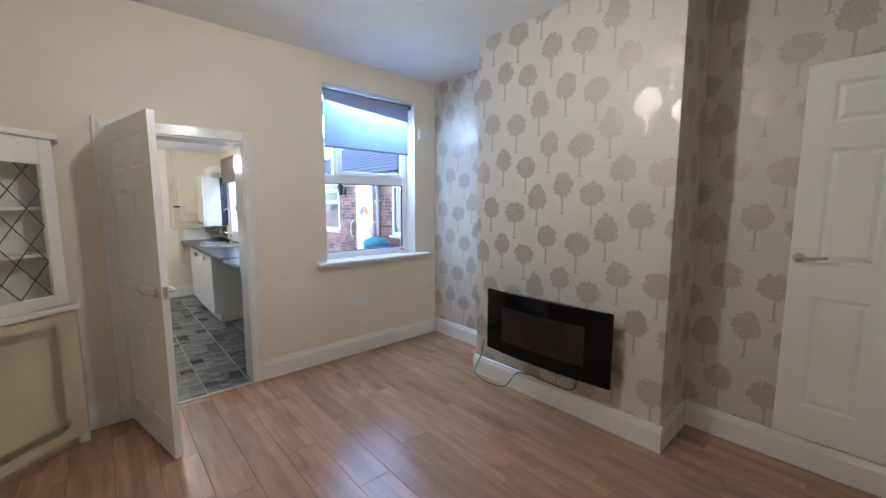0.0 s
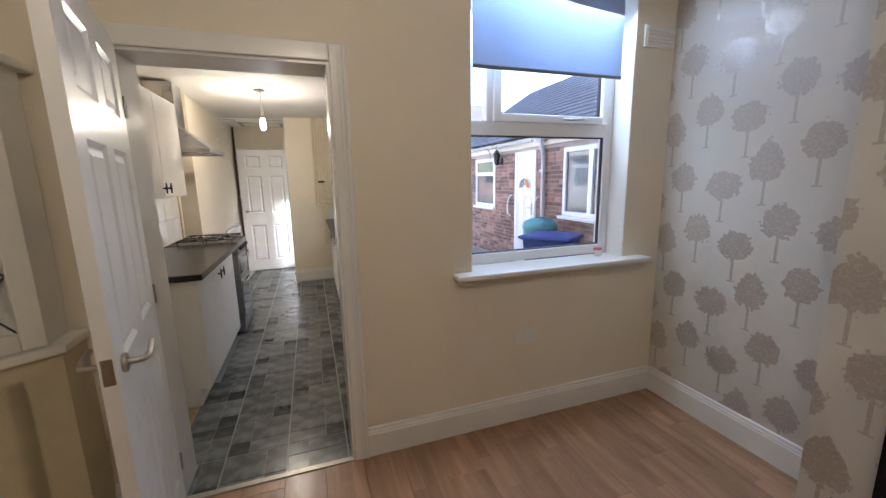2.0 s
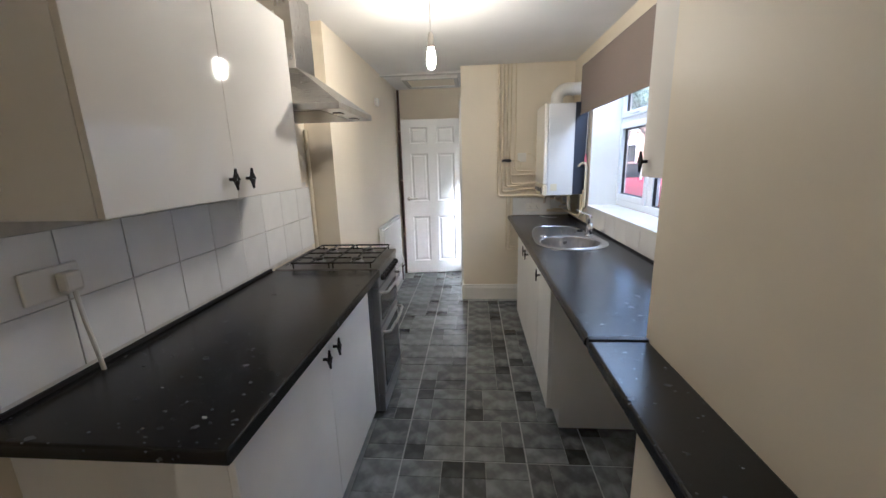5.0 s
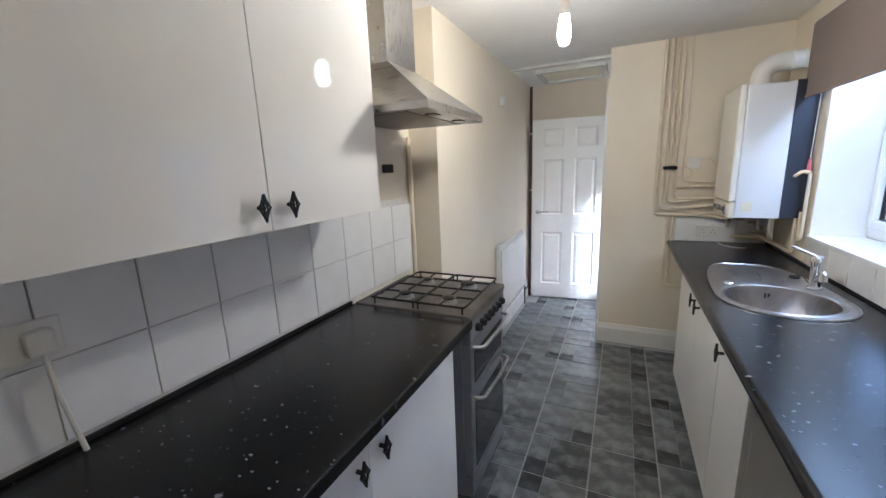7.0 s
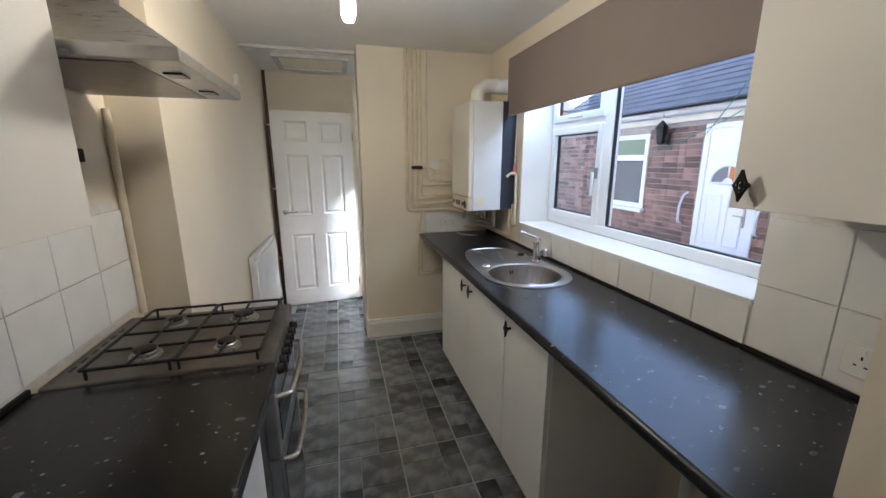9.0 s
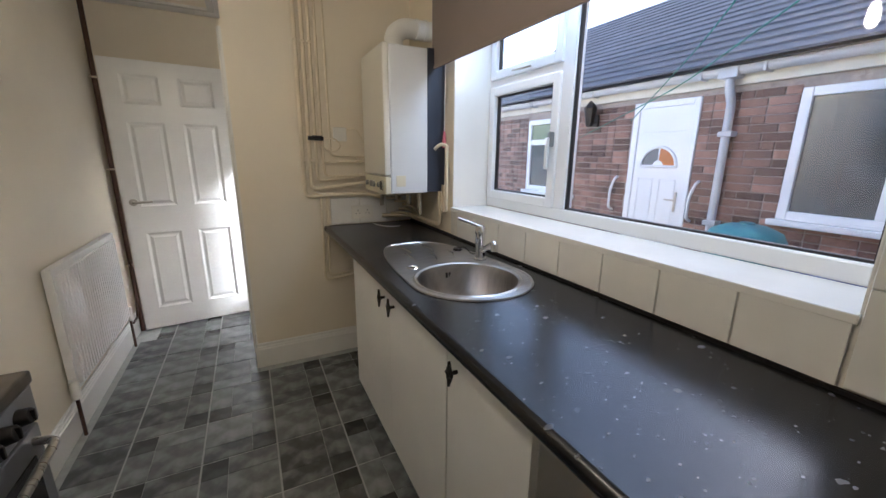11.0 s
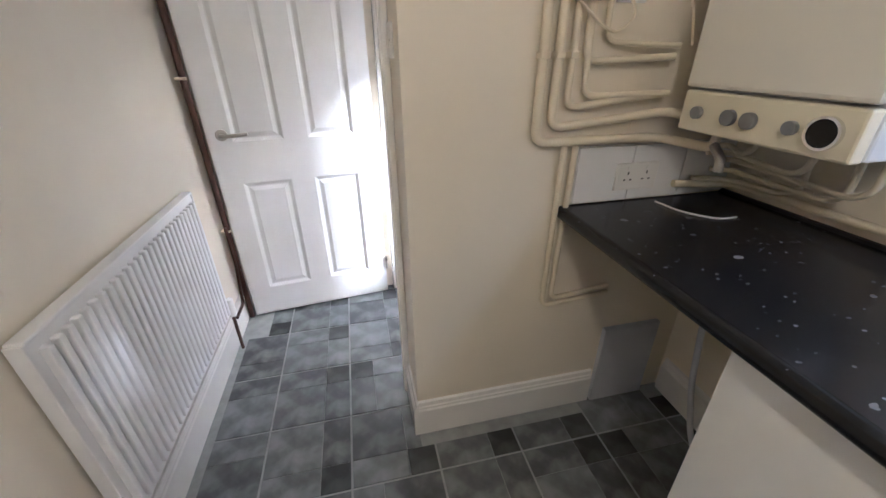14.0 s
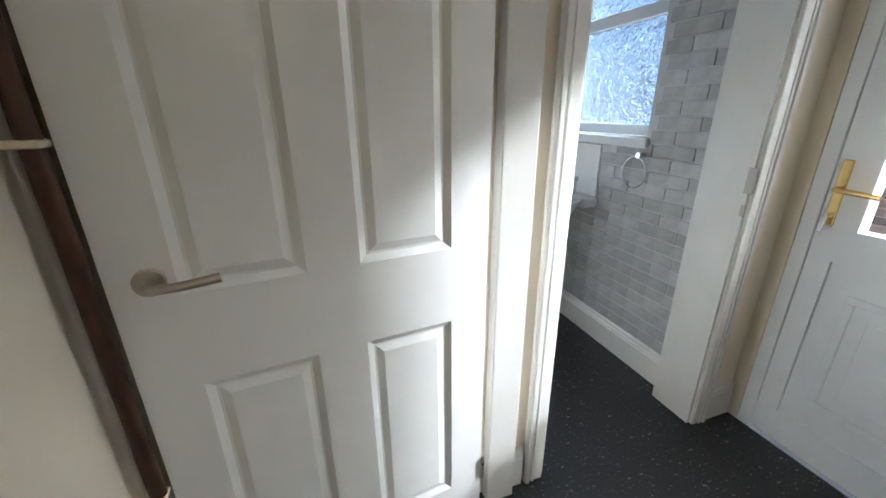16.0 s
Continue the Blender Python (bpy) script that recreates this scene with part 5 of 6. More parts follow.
for y in (RY0 - 0.035, RY1 + 0.035):
    v = part("valve", cyl((0.25, y, RZ0 - 0.02), (0.25, y, RZ0 + 0.075), 0.019, 16, bevel=0.004), M_PLASTIC, rd, "white valve", True)
    part("valve_pipe", tube([(0.25, y, 0.0), (0.25, y, RZ0)], 0.008, 0, 8), M_COPPER, v, "copper tail")
tagged(make("riser_pipe", tube([(0.250, 8.25, 0.02), (0.250, 8.25, 2.33)], 0.015, 0, 12), M_COPPER, smooth=True), "brown painted riser pipe in the lobby corner", "pipe")
tagged(make("riser_pipe", tube([(0.255, 8.03, 0.17), (0.255, 8.155, 0.17), (0.272, 8.165, 0.40), (0.272, 8.165, 0.60)], 0.008, 0.02, 8), M_COPPER, smooth=True), "thin brown pipe beside the riser", "pipe")
for z in (0.55, 1.25, 1.85):
    structure("pipe_clip", box(0.222, 8.233, z - 0.006, 0.266, 8.267, z + 0.006, 0.003), M_PIPE, "pale pipe clip", "clip")
tagged(make("skirting_pipe", tube([(0.235, 7.05, 0.185), (0.235, 8.1, 0.185)], 0.0065, 0, 8), M_GLOSS, smooth=True), "white painted pipe on top of the skirting", "pipe")

# boiler
bl = thing("boiler", "white wall hung gas boiler with dark back casing", "boiler")
BY0, BY1, BZ0, BZ1 = 6.79, 7.20, 1.155, 1.925
part("front_cover", box(1.765, BY0, BZ0 + 0.10, 1.80, BY1, BZ1, 0.010), M_BOILFR, bl, "faintly yellowed white front cover")
part("casing", box(1.801, BY0 + 0.002, BZ0, 2.02, BY1 - 0.002, BZ1 - 0.004, 0.006), M_BOILER, bl)
part("back_casing", box(2.02, BY0 + 0.004, BZ0 + 0.005, KE, BY1 - 0.004, BZ1, 0.003), M_BOILDK, bl, "dark navy back casing")
cp = part("control_panel", box(1.768, BY0 + 0.004, BZ0 - 0.002, 1.80, BY1 - 0.004, BZ0 + 0.094, 0.006), M_BOILCR, bl, "cream control panel")
for y, r in ((BY1 - 0.06, .015), (BY1 - 0.15, .018), (BY1 - 0.20, .018), (BY1 - 0.29, .014)):
    part("knob", cyl((1.769, y, BZ0 + 0.045), (1.755, y, BZ0 + 0.045), r, 18, bevel=0.002), M_GREYKN, cp, "grey control knob", True)
g = part("gauge", cyl((1.769, BY0 + 0.06, BZ0 + 0.045), (1.762, BY0 + 0.06, BZ0 + 0.045), 0.027, 24), M_IRON, cp, "round pressure gauge", True)
part("bezel", moved(lathe([(0.026, 0), (0.031, 0), (0.031, 0.012), (0.026, 0.012), (0.026, 0)], 28), Matrix.Translation((1.770, BY0 + 0.06, BZ0 + 0.045)) @ pose(0, 0, 0, 0, -90, 0)), M_CHROME, g, "", True)
part("badge", box(1.83, BY0 + 0.0005, BZ0 + 0.04, 1.885, BY0 + 0.003, BZ0 + 0.10, 0.001), M_BOILCR, bl, "small curved label plate")
fl = part("flue", tube([(1.90, 6.99, BZ1 - 0.01), (1.90, 6.99, BZ1 + 0.09), (1.96, 6.99, BZ1 + 0.135), (KE, 6.99, BZ1 + 0.135)], 0.052, 0.06, 20), M_PLASTIC, bl, "white flue elbow", True)
for x in (2.03, 2.08):
    part("flue_collar", cyl((x, 6.99, BZ1 + 0.135), (x + 0.012, 6.99, BZ1 + 0.135), 0.057, 20), M_PLASTIC, fl, "", True)

# pipework on the end wall
PY = 7.298


def pipe(points, r=0.0095, label="cream painted copper pipe on the end wall"):
    return tagged(make("heating_pipe", tube(points, r, 0.035, 10), M_PIPE, smooth=True), label, "pipe", group="pipes on the end wall")


pipe([(1.415, PY, 2.355), (1.408, PY, 1.112), (1.79, PY - 0.01, 1.112), (1.87, 7.16, 1.10), (1.87, 7.16, 1.16)], 0.013)
pipe([(1.457, PY, 2.355), (1.450, PY, 1.150), (1.80, PY - 0.02, 1.185), (1.84, 7.15, 1.17)], 0.012)
pipe([(1.494, PY, 2.355), (1.490, PY, 1.20), (1.78, PY - 0.02, 1.235)], 0.0095)
pipe([(1.530, PY, 2.355), (1.526, PY, 1.315), (1.78, PY - 0.02, 1.325)], 0.0085)
pipe([(1.575, PY, 2.355), (1.578, PY, 1.36), (1.79, PY - 0.02, 1.35)], 0.007)
pipe([(1.495, PY, 1.47), (1.53, PY - 0.005, 1.47), (1.536, PY, 1.23), (1.78, PY - 0.03, 1.235)], 0.008)
pipe([(1.502, PY, 1.10), (1.496, PY, 0.545), (1.75, PY, 0.565)], 0.009, "cream painted copper pipe below the worktop")
pipe([(1.540, PY + 0.003, 1.10), (1.527, PY + 0.003, 0.570), (1.75, PY + 0.003, 0.59)], 0.009, "cream painted copper pipe below the worktop")
for z in (1.33, 2.0):
    for x in (1.409, 1.452, 1.491):
        structure("pipe_clip", box(x - 0.012, PY - 0.014, z - 0.008, x + 0.012, 7.32, z + 0.008, 0.003), M_PIPE, "cream painted pipe clip", "clip")
vl = thing("stop_valve", "dark stop valve on a cream pipe", "valve")
part("body", cyl((1.445, PY - 0.02, 1.462), (1.535, PY - 0.02, 1.459), 0.012, 12), M_IRON, vl, "", True)
part("lever", box(1.465, PY - 0.05, 1.469, 1.525, PY - 0.03, 1.476, 0.002), M_IRON, vl)
wall_plate("junction_box", "cream junction box with a looping cable", 0.085, 0.085, pose(1.645, 7.32, 1.49), 0, category="socket")
tagged(make("cable", tube([(1.535, PY, 1.46), (1.60, PY - 0.03, 1.465), (1.645, PY - 0.02, 1.42), (1.60, PY - 0.01, 1.375), (1.54, PY - 0.02, 1.40), (1.47, PY - 0.02, 1.455)], 0.004, 0.04, 8), M_PIPE, smooth=True), "grey cable looping from the junction box", "cable")
tagged(make("cable", tube([(1.688, PY, 1.52), (1.735, PY - 0.02, 1.53), (1.78, PY - 0.04, 1.45), (1.80, PY - 0.05, 1.35)], 0.004, 0.04, 8), M_PIPE, smooth=True), "cream cable from junction box to boiler", "cable")
wall_plate("wall_socket", "white double socket above the worktop by the boiler", 0.147, 0.086, pose(1.768, 7.310, 0.99), 2)

# pipework under the boiler along the window wall
for k, (x, y, z) in enumerate(((2.00, 6.86, 1.03), (2.03, 6.92, 1.00), (1.97, 6.98, 1.055), (2.06, 7.04, 0.975), (1.94, 7.10, 1.08))):
    pipe([(x, y, 1.16), (x, y, z + 0.03), (x + 0.02, y + 0.05, z), (2.085 - 0.012 * k, 7.26, z), (2.05 - 0.03 * k, 7.285, z)], 0.008, "cream painted pipe under the boiler")
pipe([(2.10, 6.80, 1.16), (2.10, 6.80, 0.96), (2.10, 7.25, 0.955), (1.9, 7.29, 0.96)], 0.012, "cream painted pipe under the boiler")
pipe([(2.11, 6.73, 1.42), (2.11, 6.73, 1.05), (2.11, 6.765, 1.04), (2.11, 6.775, 1.20)], 0.0095, "cream painted pipe beside the boiler")
pipe([(2.11, 6.73, 1.42), (2.085, 6.76, 1.43), (2.06, 6.785, 1.40)], 0.0095, "cream painted pipe beside the boiler")
tagged(make("drain_tap", tube([(1.86, 7.15, 1.11), (1.84, 7.10, 1.085), (1.84, 7.10, 1.055)], 0.012, 0.02, 10), M_NICKEL, smooth=True), "small metal drain valve under the boiler", "valve")
tagged(make("cable", tube([(1.83, 7.27, 0.9135), (1.84, 7.17, 0.9135), (1.90, 7.10, 0.9135), (1.96, 7.10, 0.9135)], 0.0028, 0.05, 8), M_PLASTIC, smooth=True), "white cable lying on the worktop", "cable")
cord = thing("pull_cord", "white pull cord with a faded pink tassel", "cord")
part("cord", tube([(2.115, 6.765, 1.88), (2.112, 6.768, 1.50)], 0.0025, 0, 6), M_PLASTIC, cord)
part("tassel", moved(lathe([(0.0, 0.0), (0.006, -0.005), (0.009, -0.03), (0.013, -0.09), (0.0, -0.092)], 10), pose(2.112, 6.768, 1.50)), M_PINK, cord, "faded pink tassel", True)
part("cord_hook", box(2.105, 6.757, 1.875, KE, 6.773, 1.895, 0.002), M_PLASTIC, cord)

wall_plate("wall_socket", "white double socket on the tiled wall", 0.147, 0.086, pose(KE - 0.010, 4.692, 1.012, 0, 0, -90), 2)
sp = wall_plate("wall_socket", "white double socket with a plug and cable", 0.147, 0.086, pose(0.042, 4.234, 1.193, 0, 0, 90), 0)
part("plug", box(0.005, -0.045, -0.03, 0.05, -0.008, 0.025, 0.008), M_PLASTIC, sp, "white plug")
part("cable", tube([(0.03, -0.03, -0.025), (0.032, -0.035, -0.12), (0.055, -0.03, -0.285)], 0.006, 0.03, 8), M_PLASTIC, sp, "white cable", True)
wall_plate("light_switch", "white light switch on the lobby wall edge", 0.086, 0.086, pose(1.046, 7.462, 1.368, 0, 0, -90), 0, rocker=True, category="switch")

# bare strip of board beside the base cupboard
structure("bare_floor_strip", box(0.05, 3.55, -0.002, 0.52, 4.06, 0.0015), M_SUBFLOOR, "bare board floor beside the cupboard", "floor")
tagged(make("cover_plate", box(1.785, 7.296, 0.0, 2.03, 7.319, 0.38, 0.003), M_GUTTER), "grey board patch on the end wall", "panel")

# ---- toilet things ----
ba = thing("wash_basin", "white ceramic pedestal wash basin under the window", "basin")
bm = lathe([(0.10, 0.62), (0.18, 0.70), (0.235, 0.79), (0.25, 0.815), (0.245, 0.825), (0.215, 0.82), (0.17, 0.76), (0.06, 0.70), (0.0, 0.695)], 32)
part("bowl", moved(bm, Matrix.Translation((1.89, 9.45, 0)) @ Matrix.Diagonal((0.92, 1.05, 1, 1))), M_CERAMIC, ba, "", True)
part("pedestal", moved(lathe([(0.10, 0.0), (0.095, 0.05), (0.075, 0.3), (0.09, 0.64), (0.0, 0.65)], 24), pose(1.90, 9.45, 0)), M_CERAMIC, ba, "", True)
part("back_ledge", box(2.02, 9.22, 0.77, 2.118, 9.68, 0.83, 0.015), M_CERAMIC, ba)
for y in (9.36, 9.54):
    tp = part("basin_tap", tube([(2.06, y, 0.83), (2.06, y, 0.90), (2.02, y, 0.91), (1.98, y, 0.89)], 0.011, 0.02), M_CHROME, ba, "chrome basin tap", True)
    part("tap_head", cyl((2.06, y, 0.90), (2.06, y, 0.93), 0.018, 12), M_CHROME, tp)
part("waste_pipe", tube([(1.98, 9.30, 0.12), (2.0, 9.30, 0.5), (1.95, 9.32, 0.62)], 0.015, 0.03), M_PLASTIC, ba, "white waste pipe", True)
structure("splashback", box(2.105, 9.24, 0.83, 2.119, 9.90, 1.11, 0.002), M_TILE, "white tiled splashback behind the basin", "splashback")
tr = thing("towel_ring", "chrome towel ring on the tiled wall", "towel ring")
part("mount", cyl((2.118, 8.955, 1.085), (2.075, 8.955, 1.085), 0.014, 14), M_CHROME, tr, "", True)
ringpts = [(2.083, 8.97 + 0.072 * math.sin(a), 1.005 + 0.072 * math.cos(a)) for a in np.linspace(0, 2 * math.pi, 33)]
part("ring", tube(ringpts, 0.004, 0, 8), M_CHROME, tr, "", True)
structure("strike_plate", boxes((2.036, 8.40, 1.01, 2.038, 8.43, 1.10), (2.036, 8.41, 0.93, 2.038, 8.425, 0.97)), M_NICKEL, "steel strike plates on the door lining", "trim")

# ---- outdoors ----
structure("ground", boxes((-600, -600, -0.35, 600, 600, -0.13)), M_CONC, "grey concrete yard and street", "ground")
FX = 5.0                       # face of the house across the yard
EAVES = 2.12
oh = thing("house", "single storey red brick house with a grey tiled roof", "house")
H_OPEN = [(7.08, 7.79, -0.13, 1.93), (8.62, 9.60, 0.86, 1.88), (5.18, 6.33, 0.88, 1.90)]
HY0_, HY1_ = 2.2, 10.85


def wall_with_openings(x0, x1, y0, y1, z0, z1, openings):
    bm = bmesh.new()
    ys = sorted({y0, y1, *[v for o in openings for v in o[:2]]})
    for a, b in zip(ys, ys[1:]):
        cut = [o for o in openings if o[0] <= a and o[1] >= b]
        if cut:
            if cut[0][2] > z0:
                box(x0, a, z0, x1, b, cut[0][2], bm=bm)
            box(x0, a, cut[0][3], x1, b, z1, bm=bm)
        else:
            box(x0, a, z0, x1, b, z1, bm=bm)
    return bm


wall_o = part("wall", wall_with_openings(FX + 0.008, FX + 0.25, HY0_, HY1_, -0.13, EAVES, H_OPEN), M_MORTAR, oh, "red brick wall with mortar joints")
part("end_wall", box(FX + 0.25, HY1_ - 0.24, -0.13, 9.6, HY1_, EAVES), M_BRICKFAR, oh)
part("end_wall", box(FX + 0.25, HY0_, -0.13, 9.6, HY0_ + 0.24, EAVES), M_BRICKFAR, oh)
part("back_wall", box(9.6, HY0_, -0.13, 9.85, HY1_, EAVES), M_BRICKFAR, oh)
# one upright sheet; its dark colour stands for the shade indoors
part("dark_interior", box(FX + 0.9, HY0_ + 0.3, -0.1, FX + 0.95, HY1_ - 0.3, EAVES - 0.1), M_ROOMSHADE, oh, "dark sheet coloured as the shade in the room behind the windows")
# roof: courses of tiles that overlap
RIDGE_X, RIDGE_Z = 7.3, 3.75
bm = bmesh.new()
courses = 18
for k in range(courses):
    a, b = k / courses, (k + 1) / courses + 0.01
    xa, za = FX - 0.22 + (RIDGE_X - FX + 0.22) * a, EAVES + 0.02 + (RIDGE_Z - EAVES) * a
    xb, zb = FX - 0.22 + (RIDGE_X - FX + 0.22) * b, EAVES + 0.02 + (RIDGE_Z - EAVES) * b
    y = HY0_ - 0.15
    off = 0.15 if k % 2 else 0.0
    while y < HY1_ + 0.15:
        y2 = min(y + 0.30 - (off if y < HY0_ - 0.14 else 0), HY1_ + 0.15)
        vs = [bm.verts.new(v) for v in ((xa, y + 0.002, za + 0.022), (xa, y2 - 0.002, za + 0.022), (xb, y2 - 0.002, zb), (xb, y + 0.002, zb), (xa, y + 0.002, za), (xa, y2 - 0.002, za))]
        bm.faces.new(vs[:4])
        bm.faces.new((vs[4], vs[5], vs[1], vs[0]))
        y = y2
part("roof", bm, M_SLATE, oh, "grey concrete tiled roof in courses")
bm = bmesh.new()
vs = [bm.verts.new(v) for v in ((FX - 0.2, HY0_ - 0.14, EAVES), (FX - 0.2, HY1_ + 0.14, EAVES), (RIDGE_X, HY1_ + 0.14, RIDGE_Z - 0.01), (RIDGE_X, HY0_ - 0.14, RIDGE_Z - 0.01), (9.9, HY1_ + 0.14, EAVES), (9.9, HY0_ - 0.14, EAVES))]
bm.faces.new(vs[:4])
bm.faces.new((vs[3], vs[2], vs[4], vs[5]))
bm.faces.new((vs[1], vs[4], vs[2]))
bm.faces.new((vs[0], vs[3], vs[5]))
bm.faces.new((vs[0], vs[5], vs[4], vs[1]))
bmesh.ops.recalc_face_normals(bm, faces=bm.faces)
part("roof_underlay", bm, M_SLATE, oh)
part("fascia", box(FX - 0.03, HY0_, EAVES - 0.14, FX + 0.007, HY1_, EAVES, 0.004), M_FASCIA, oh, "cream painted fascia board")
gut = part("gutter", tube([(FX - 0.09, HY0_ - 0.1, EAVES - 0.015), (FX - 0.09, HY1_ + 0.1, EAVES - 0.015)], 0.052, 0, 14), M_GUTTER, oh, "grey plastic gutter", True)
for y in (5.6, 6.55, 7.05, 8.3, 9.4):
    part("gutter_clip", box(FX - 0.15, y - 0.012, EAVES - 0.075, FX - 0.03, y + 0.012, EAVES + 0.03, 0.004), M_GUTTER, gut)
dp = part("downpipe", tube([(FX - 0.09, 6.82, EAVES - 0.05), (FX - 0.09, 6.82, EAVES - 0.16), (FX - 0.05, 6.80, EAVES - 0.28), (FX - 0.05, 6.79, -0.1)], 0.036, 0.06, 14), M_GUTTER, oh, "grey plastic downpipe", True)
part("outlet", box(FX - 0.15, 6.74, EAVES - 0.09, FX - 0.03, 6.90, EAVES + 0.02, 0.01), M_GUTTER, dp)
for z in (1.55, 0.75):
    part("pipe_bracket", box(FX - 0.095, 6.735, z, FX + 0.005, 6.85, z + 0.045, 0.005), M_GUTTER, dp)


def house_window(y0, y1, z0, z1, split, top):
    w = part("window", boxes((FX - 0.012, y0, z0, FX + 0.06, y0 + 0.07, z1), (FX - 0.012, y1 - 0.07, z0, FX + 0.06, y1, z1), (FX - 0.012, y0 + 0.07, z0, FX + 0.06, y1 - 0.07, z0 + 0.07), (FX - 0.012, y0 + 0.07, z1 - 0.07, FX + 0.06, y1 - 0.07, z1), bevel=0.008), M_UPVC, oh, "white plastic window")
    part("sill", box(FX - 0.07, y0 - 0.04, z0 - 0.05, FX + 0.06, y1 + 0.04, z0, 0.008), M_UPVC, w)
    if top:
        part("transom", box(FX - 0.010, y0 + 0.07, top, FX + 0.055, y1 - 0.07, top + 0.08, 0.006), M_UPVC, w)
    if split:
        part("mullion", box(FX - 0.010, split - 0.045, z0 + 0.07, FX + 0.055, split + 0.045, z1 - 0.07, 0.006), M_UPVC, w)
    g = part("pane", box(FX + 0.02, y0 + 0.06, z0 + 0.06, FX + 0.026, y1 - 0.06, z1 - 0.06), M_HGLASS, w, "reflecting glass")
    return w


hw1 = house_window(8.62, 9.60, 0.86, 1.88, None, 1.52)
part("top_pane", box(FX + 0.012, 8.69, 1.60, FX + 0.018, 9.53, 1.81), M_PANELG, hw1, "green tinted top pane")
hw = house_window(5.18, 6.33, 0.88, 1.90, 5.72, None)
part("curtain", boxes(*[(FX + 0.03, 5.26 + k * 0.03, 0.95, FX + 0.045 + 0.01 * (k % 2), 5.285 + k * 0.03, 1.83) for k in range(6)]), M_DBLIND, hw, "pale net curtain")
hd_ = part("house_door", box(FX + 0.0, 7.15, -0.12, FX + 0.045, 7.72, 1.87, 0.005), M_UPVC, oh, "white plastic front door with fan light")
part("door_frame", boxes((FX - 0.012, 7.08, -0.13, FX + 0.06, 7.15, 1.93), (FX - 0.012, 7.72, -0.13, FX + 0.06, 7.79, 1.93), (FX - 0.012, 7.15, 1.87, FX + 0.06, 7.72, 1.93), bevel=0.006), M_UPVC, oh)
for y0, y1 in ((7.22, 7.41), (7.47, 7.66)):
    for z0, z1 in ((0.02, 0.50), (0.58, 1.15)):
        part("door_panel", boxes((FX - 0.008, y0, z0, FX + 0.002, y0 + 0.018, z1), (FX - 0.008, y1 - 0.018, z0, FX + 0.002, y1, z1), (FX - 0.008, y0 + 0.018, z0, FX + 0.002, y1 - 0.018, z0 + 0.018), (FX - 0.008, y0 + 0.018, z1 - 0.018, FX + 0.002, y1 - 0.018, z1), bevel=0.003), M_UPVC, hd_)
bm = bmesh.new()
tube([(FX - 0.006, 7.44 + 0.20 * math.cos(a), 1.27 + 0.20 * math.sin(a)) for a in np.linspace(0, math.pi, 21)] + [(FX - 0.006, 7.24, 1.27), (FX - 0.006, 7.64, 1.27)], 0.016, 0, 8, bm)
part("fan_light_frame", bm, M_UPVC, hd_, "", True)
for a0, a1, mt in ((0.0, 1.5, M_GREYKN), (1.64, math.pi, M_ORANGE)):
    bm = bmesh.new()
    c = [bm.verts.new((FX - 0.003, 7.44 + r * math.cos(a), 1.275 + r * math.sin(a))) for r, aa in ((0.06, np.linspace(a0, a1, 9)), (0.185, np.linspace(a1, a0, 9))) for a in aa]
    bm.faces.new(c)
    part("fan_glass", bm, mt, hd_, "tinted fan light glass")
part("door_handle", boxes((FX - 0.02, 7.185, 0.82, FX, 7.205, 1.02), (FX - 0.05, 7.185, 0.93, FX - 0.02, 7.29, 0.945), bevel=0.004), M_NICKEL, hd_, "metal door handle")
part("top_rail", box(FX - 0.006, 7.20, 1.60, FX + 0.001, 7.67, 1.625, 0.003), M_UPVC, hd_)
for y in (7.02, 7.95):
    part("grab_rail", tube([(FX, y, 0.75), (FX - 0.07, y, 0.78), (FX - 0.075, y, 0.98), (FX - 0.05, y - 0.03, 1.12), (FX, y - 0.03, 1.14)], 0.015, 0.05, 10), M_UPVC, oh, "white plastic grab rail", True)

lamp_o = thing("wall_lantern", "dark metal wall lantern on the brick wall", "lamp")
part("arm", tube([(FX, 8.32, 1.78), (FX - 0.10, 8.32, 1.74), (FX - 0.12, 8.32, 1.82)], 0.01, 0.03), M_IRON, lamp_o, "", True)
part("lantern_cage", moved(lathe([(0.03, 0.0), (0.05, 0.03), (0.075, 0.20), (0.08, 0.21), (0.05, 0.25), (0.015, 0.29), (0.0, 0.30)], 6), pose(FX - 0.12, 8.32, 1.72)), M_IRON, lamp_o)
part("mount", box(FX - 0.02, 8.28, 1.72, FX + 0.005, 8.36, 1.86, 0.005), M_IRON, lamp_o)
tagged(make("clothes_line", tube([(KO + 0.02, 5.2, 2.22), (3.6, 6.3, 2.04), (FX - 0.1, 7.75, 1.75)], 0.004, 0.3, 6), M_GREENLINE), "green plastic clothes line across the yard", "line")
tagged(make("clothes_line", tube([(FX - 0.1, 8.6, 1.55), (3.9, 6.6, 1.86), (KO + 0.03, 4.9, 2.05)], 0.004, 0.3, 6), M_GREENLINE), "green plastic clothes line across the yard", "line")
tb = thing("water_butt", "teal domed plastic water butt by the wall", "water butt")
part("lid", moved(lathe([(0.265, 0.70), (0.27, 0.73), (0.235, 0.80), (0.14, 0.845), (0.05, 0.855), (0.05, 0.87), (0.0, 0.872)], 32), pose(4.62, 6.35, 0)), M_TEAL, tb, "teal domed lid", True)
part("tub", moved(lathe([(0.21, -0.13), (0.255, 0.70), (0.0, 0.70)], 32), pose(4.62, 6.35, 0)), M_TEAL, tb, "", True)


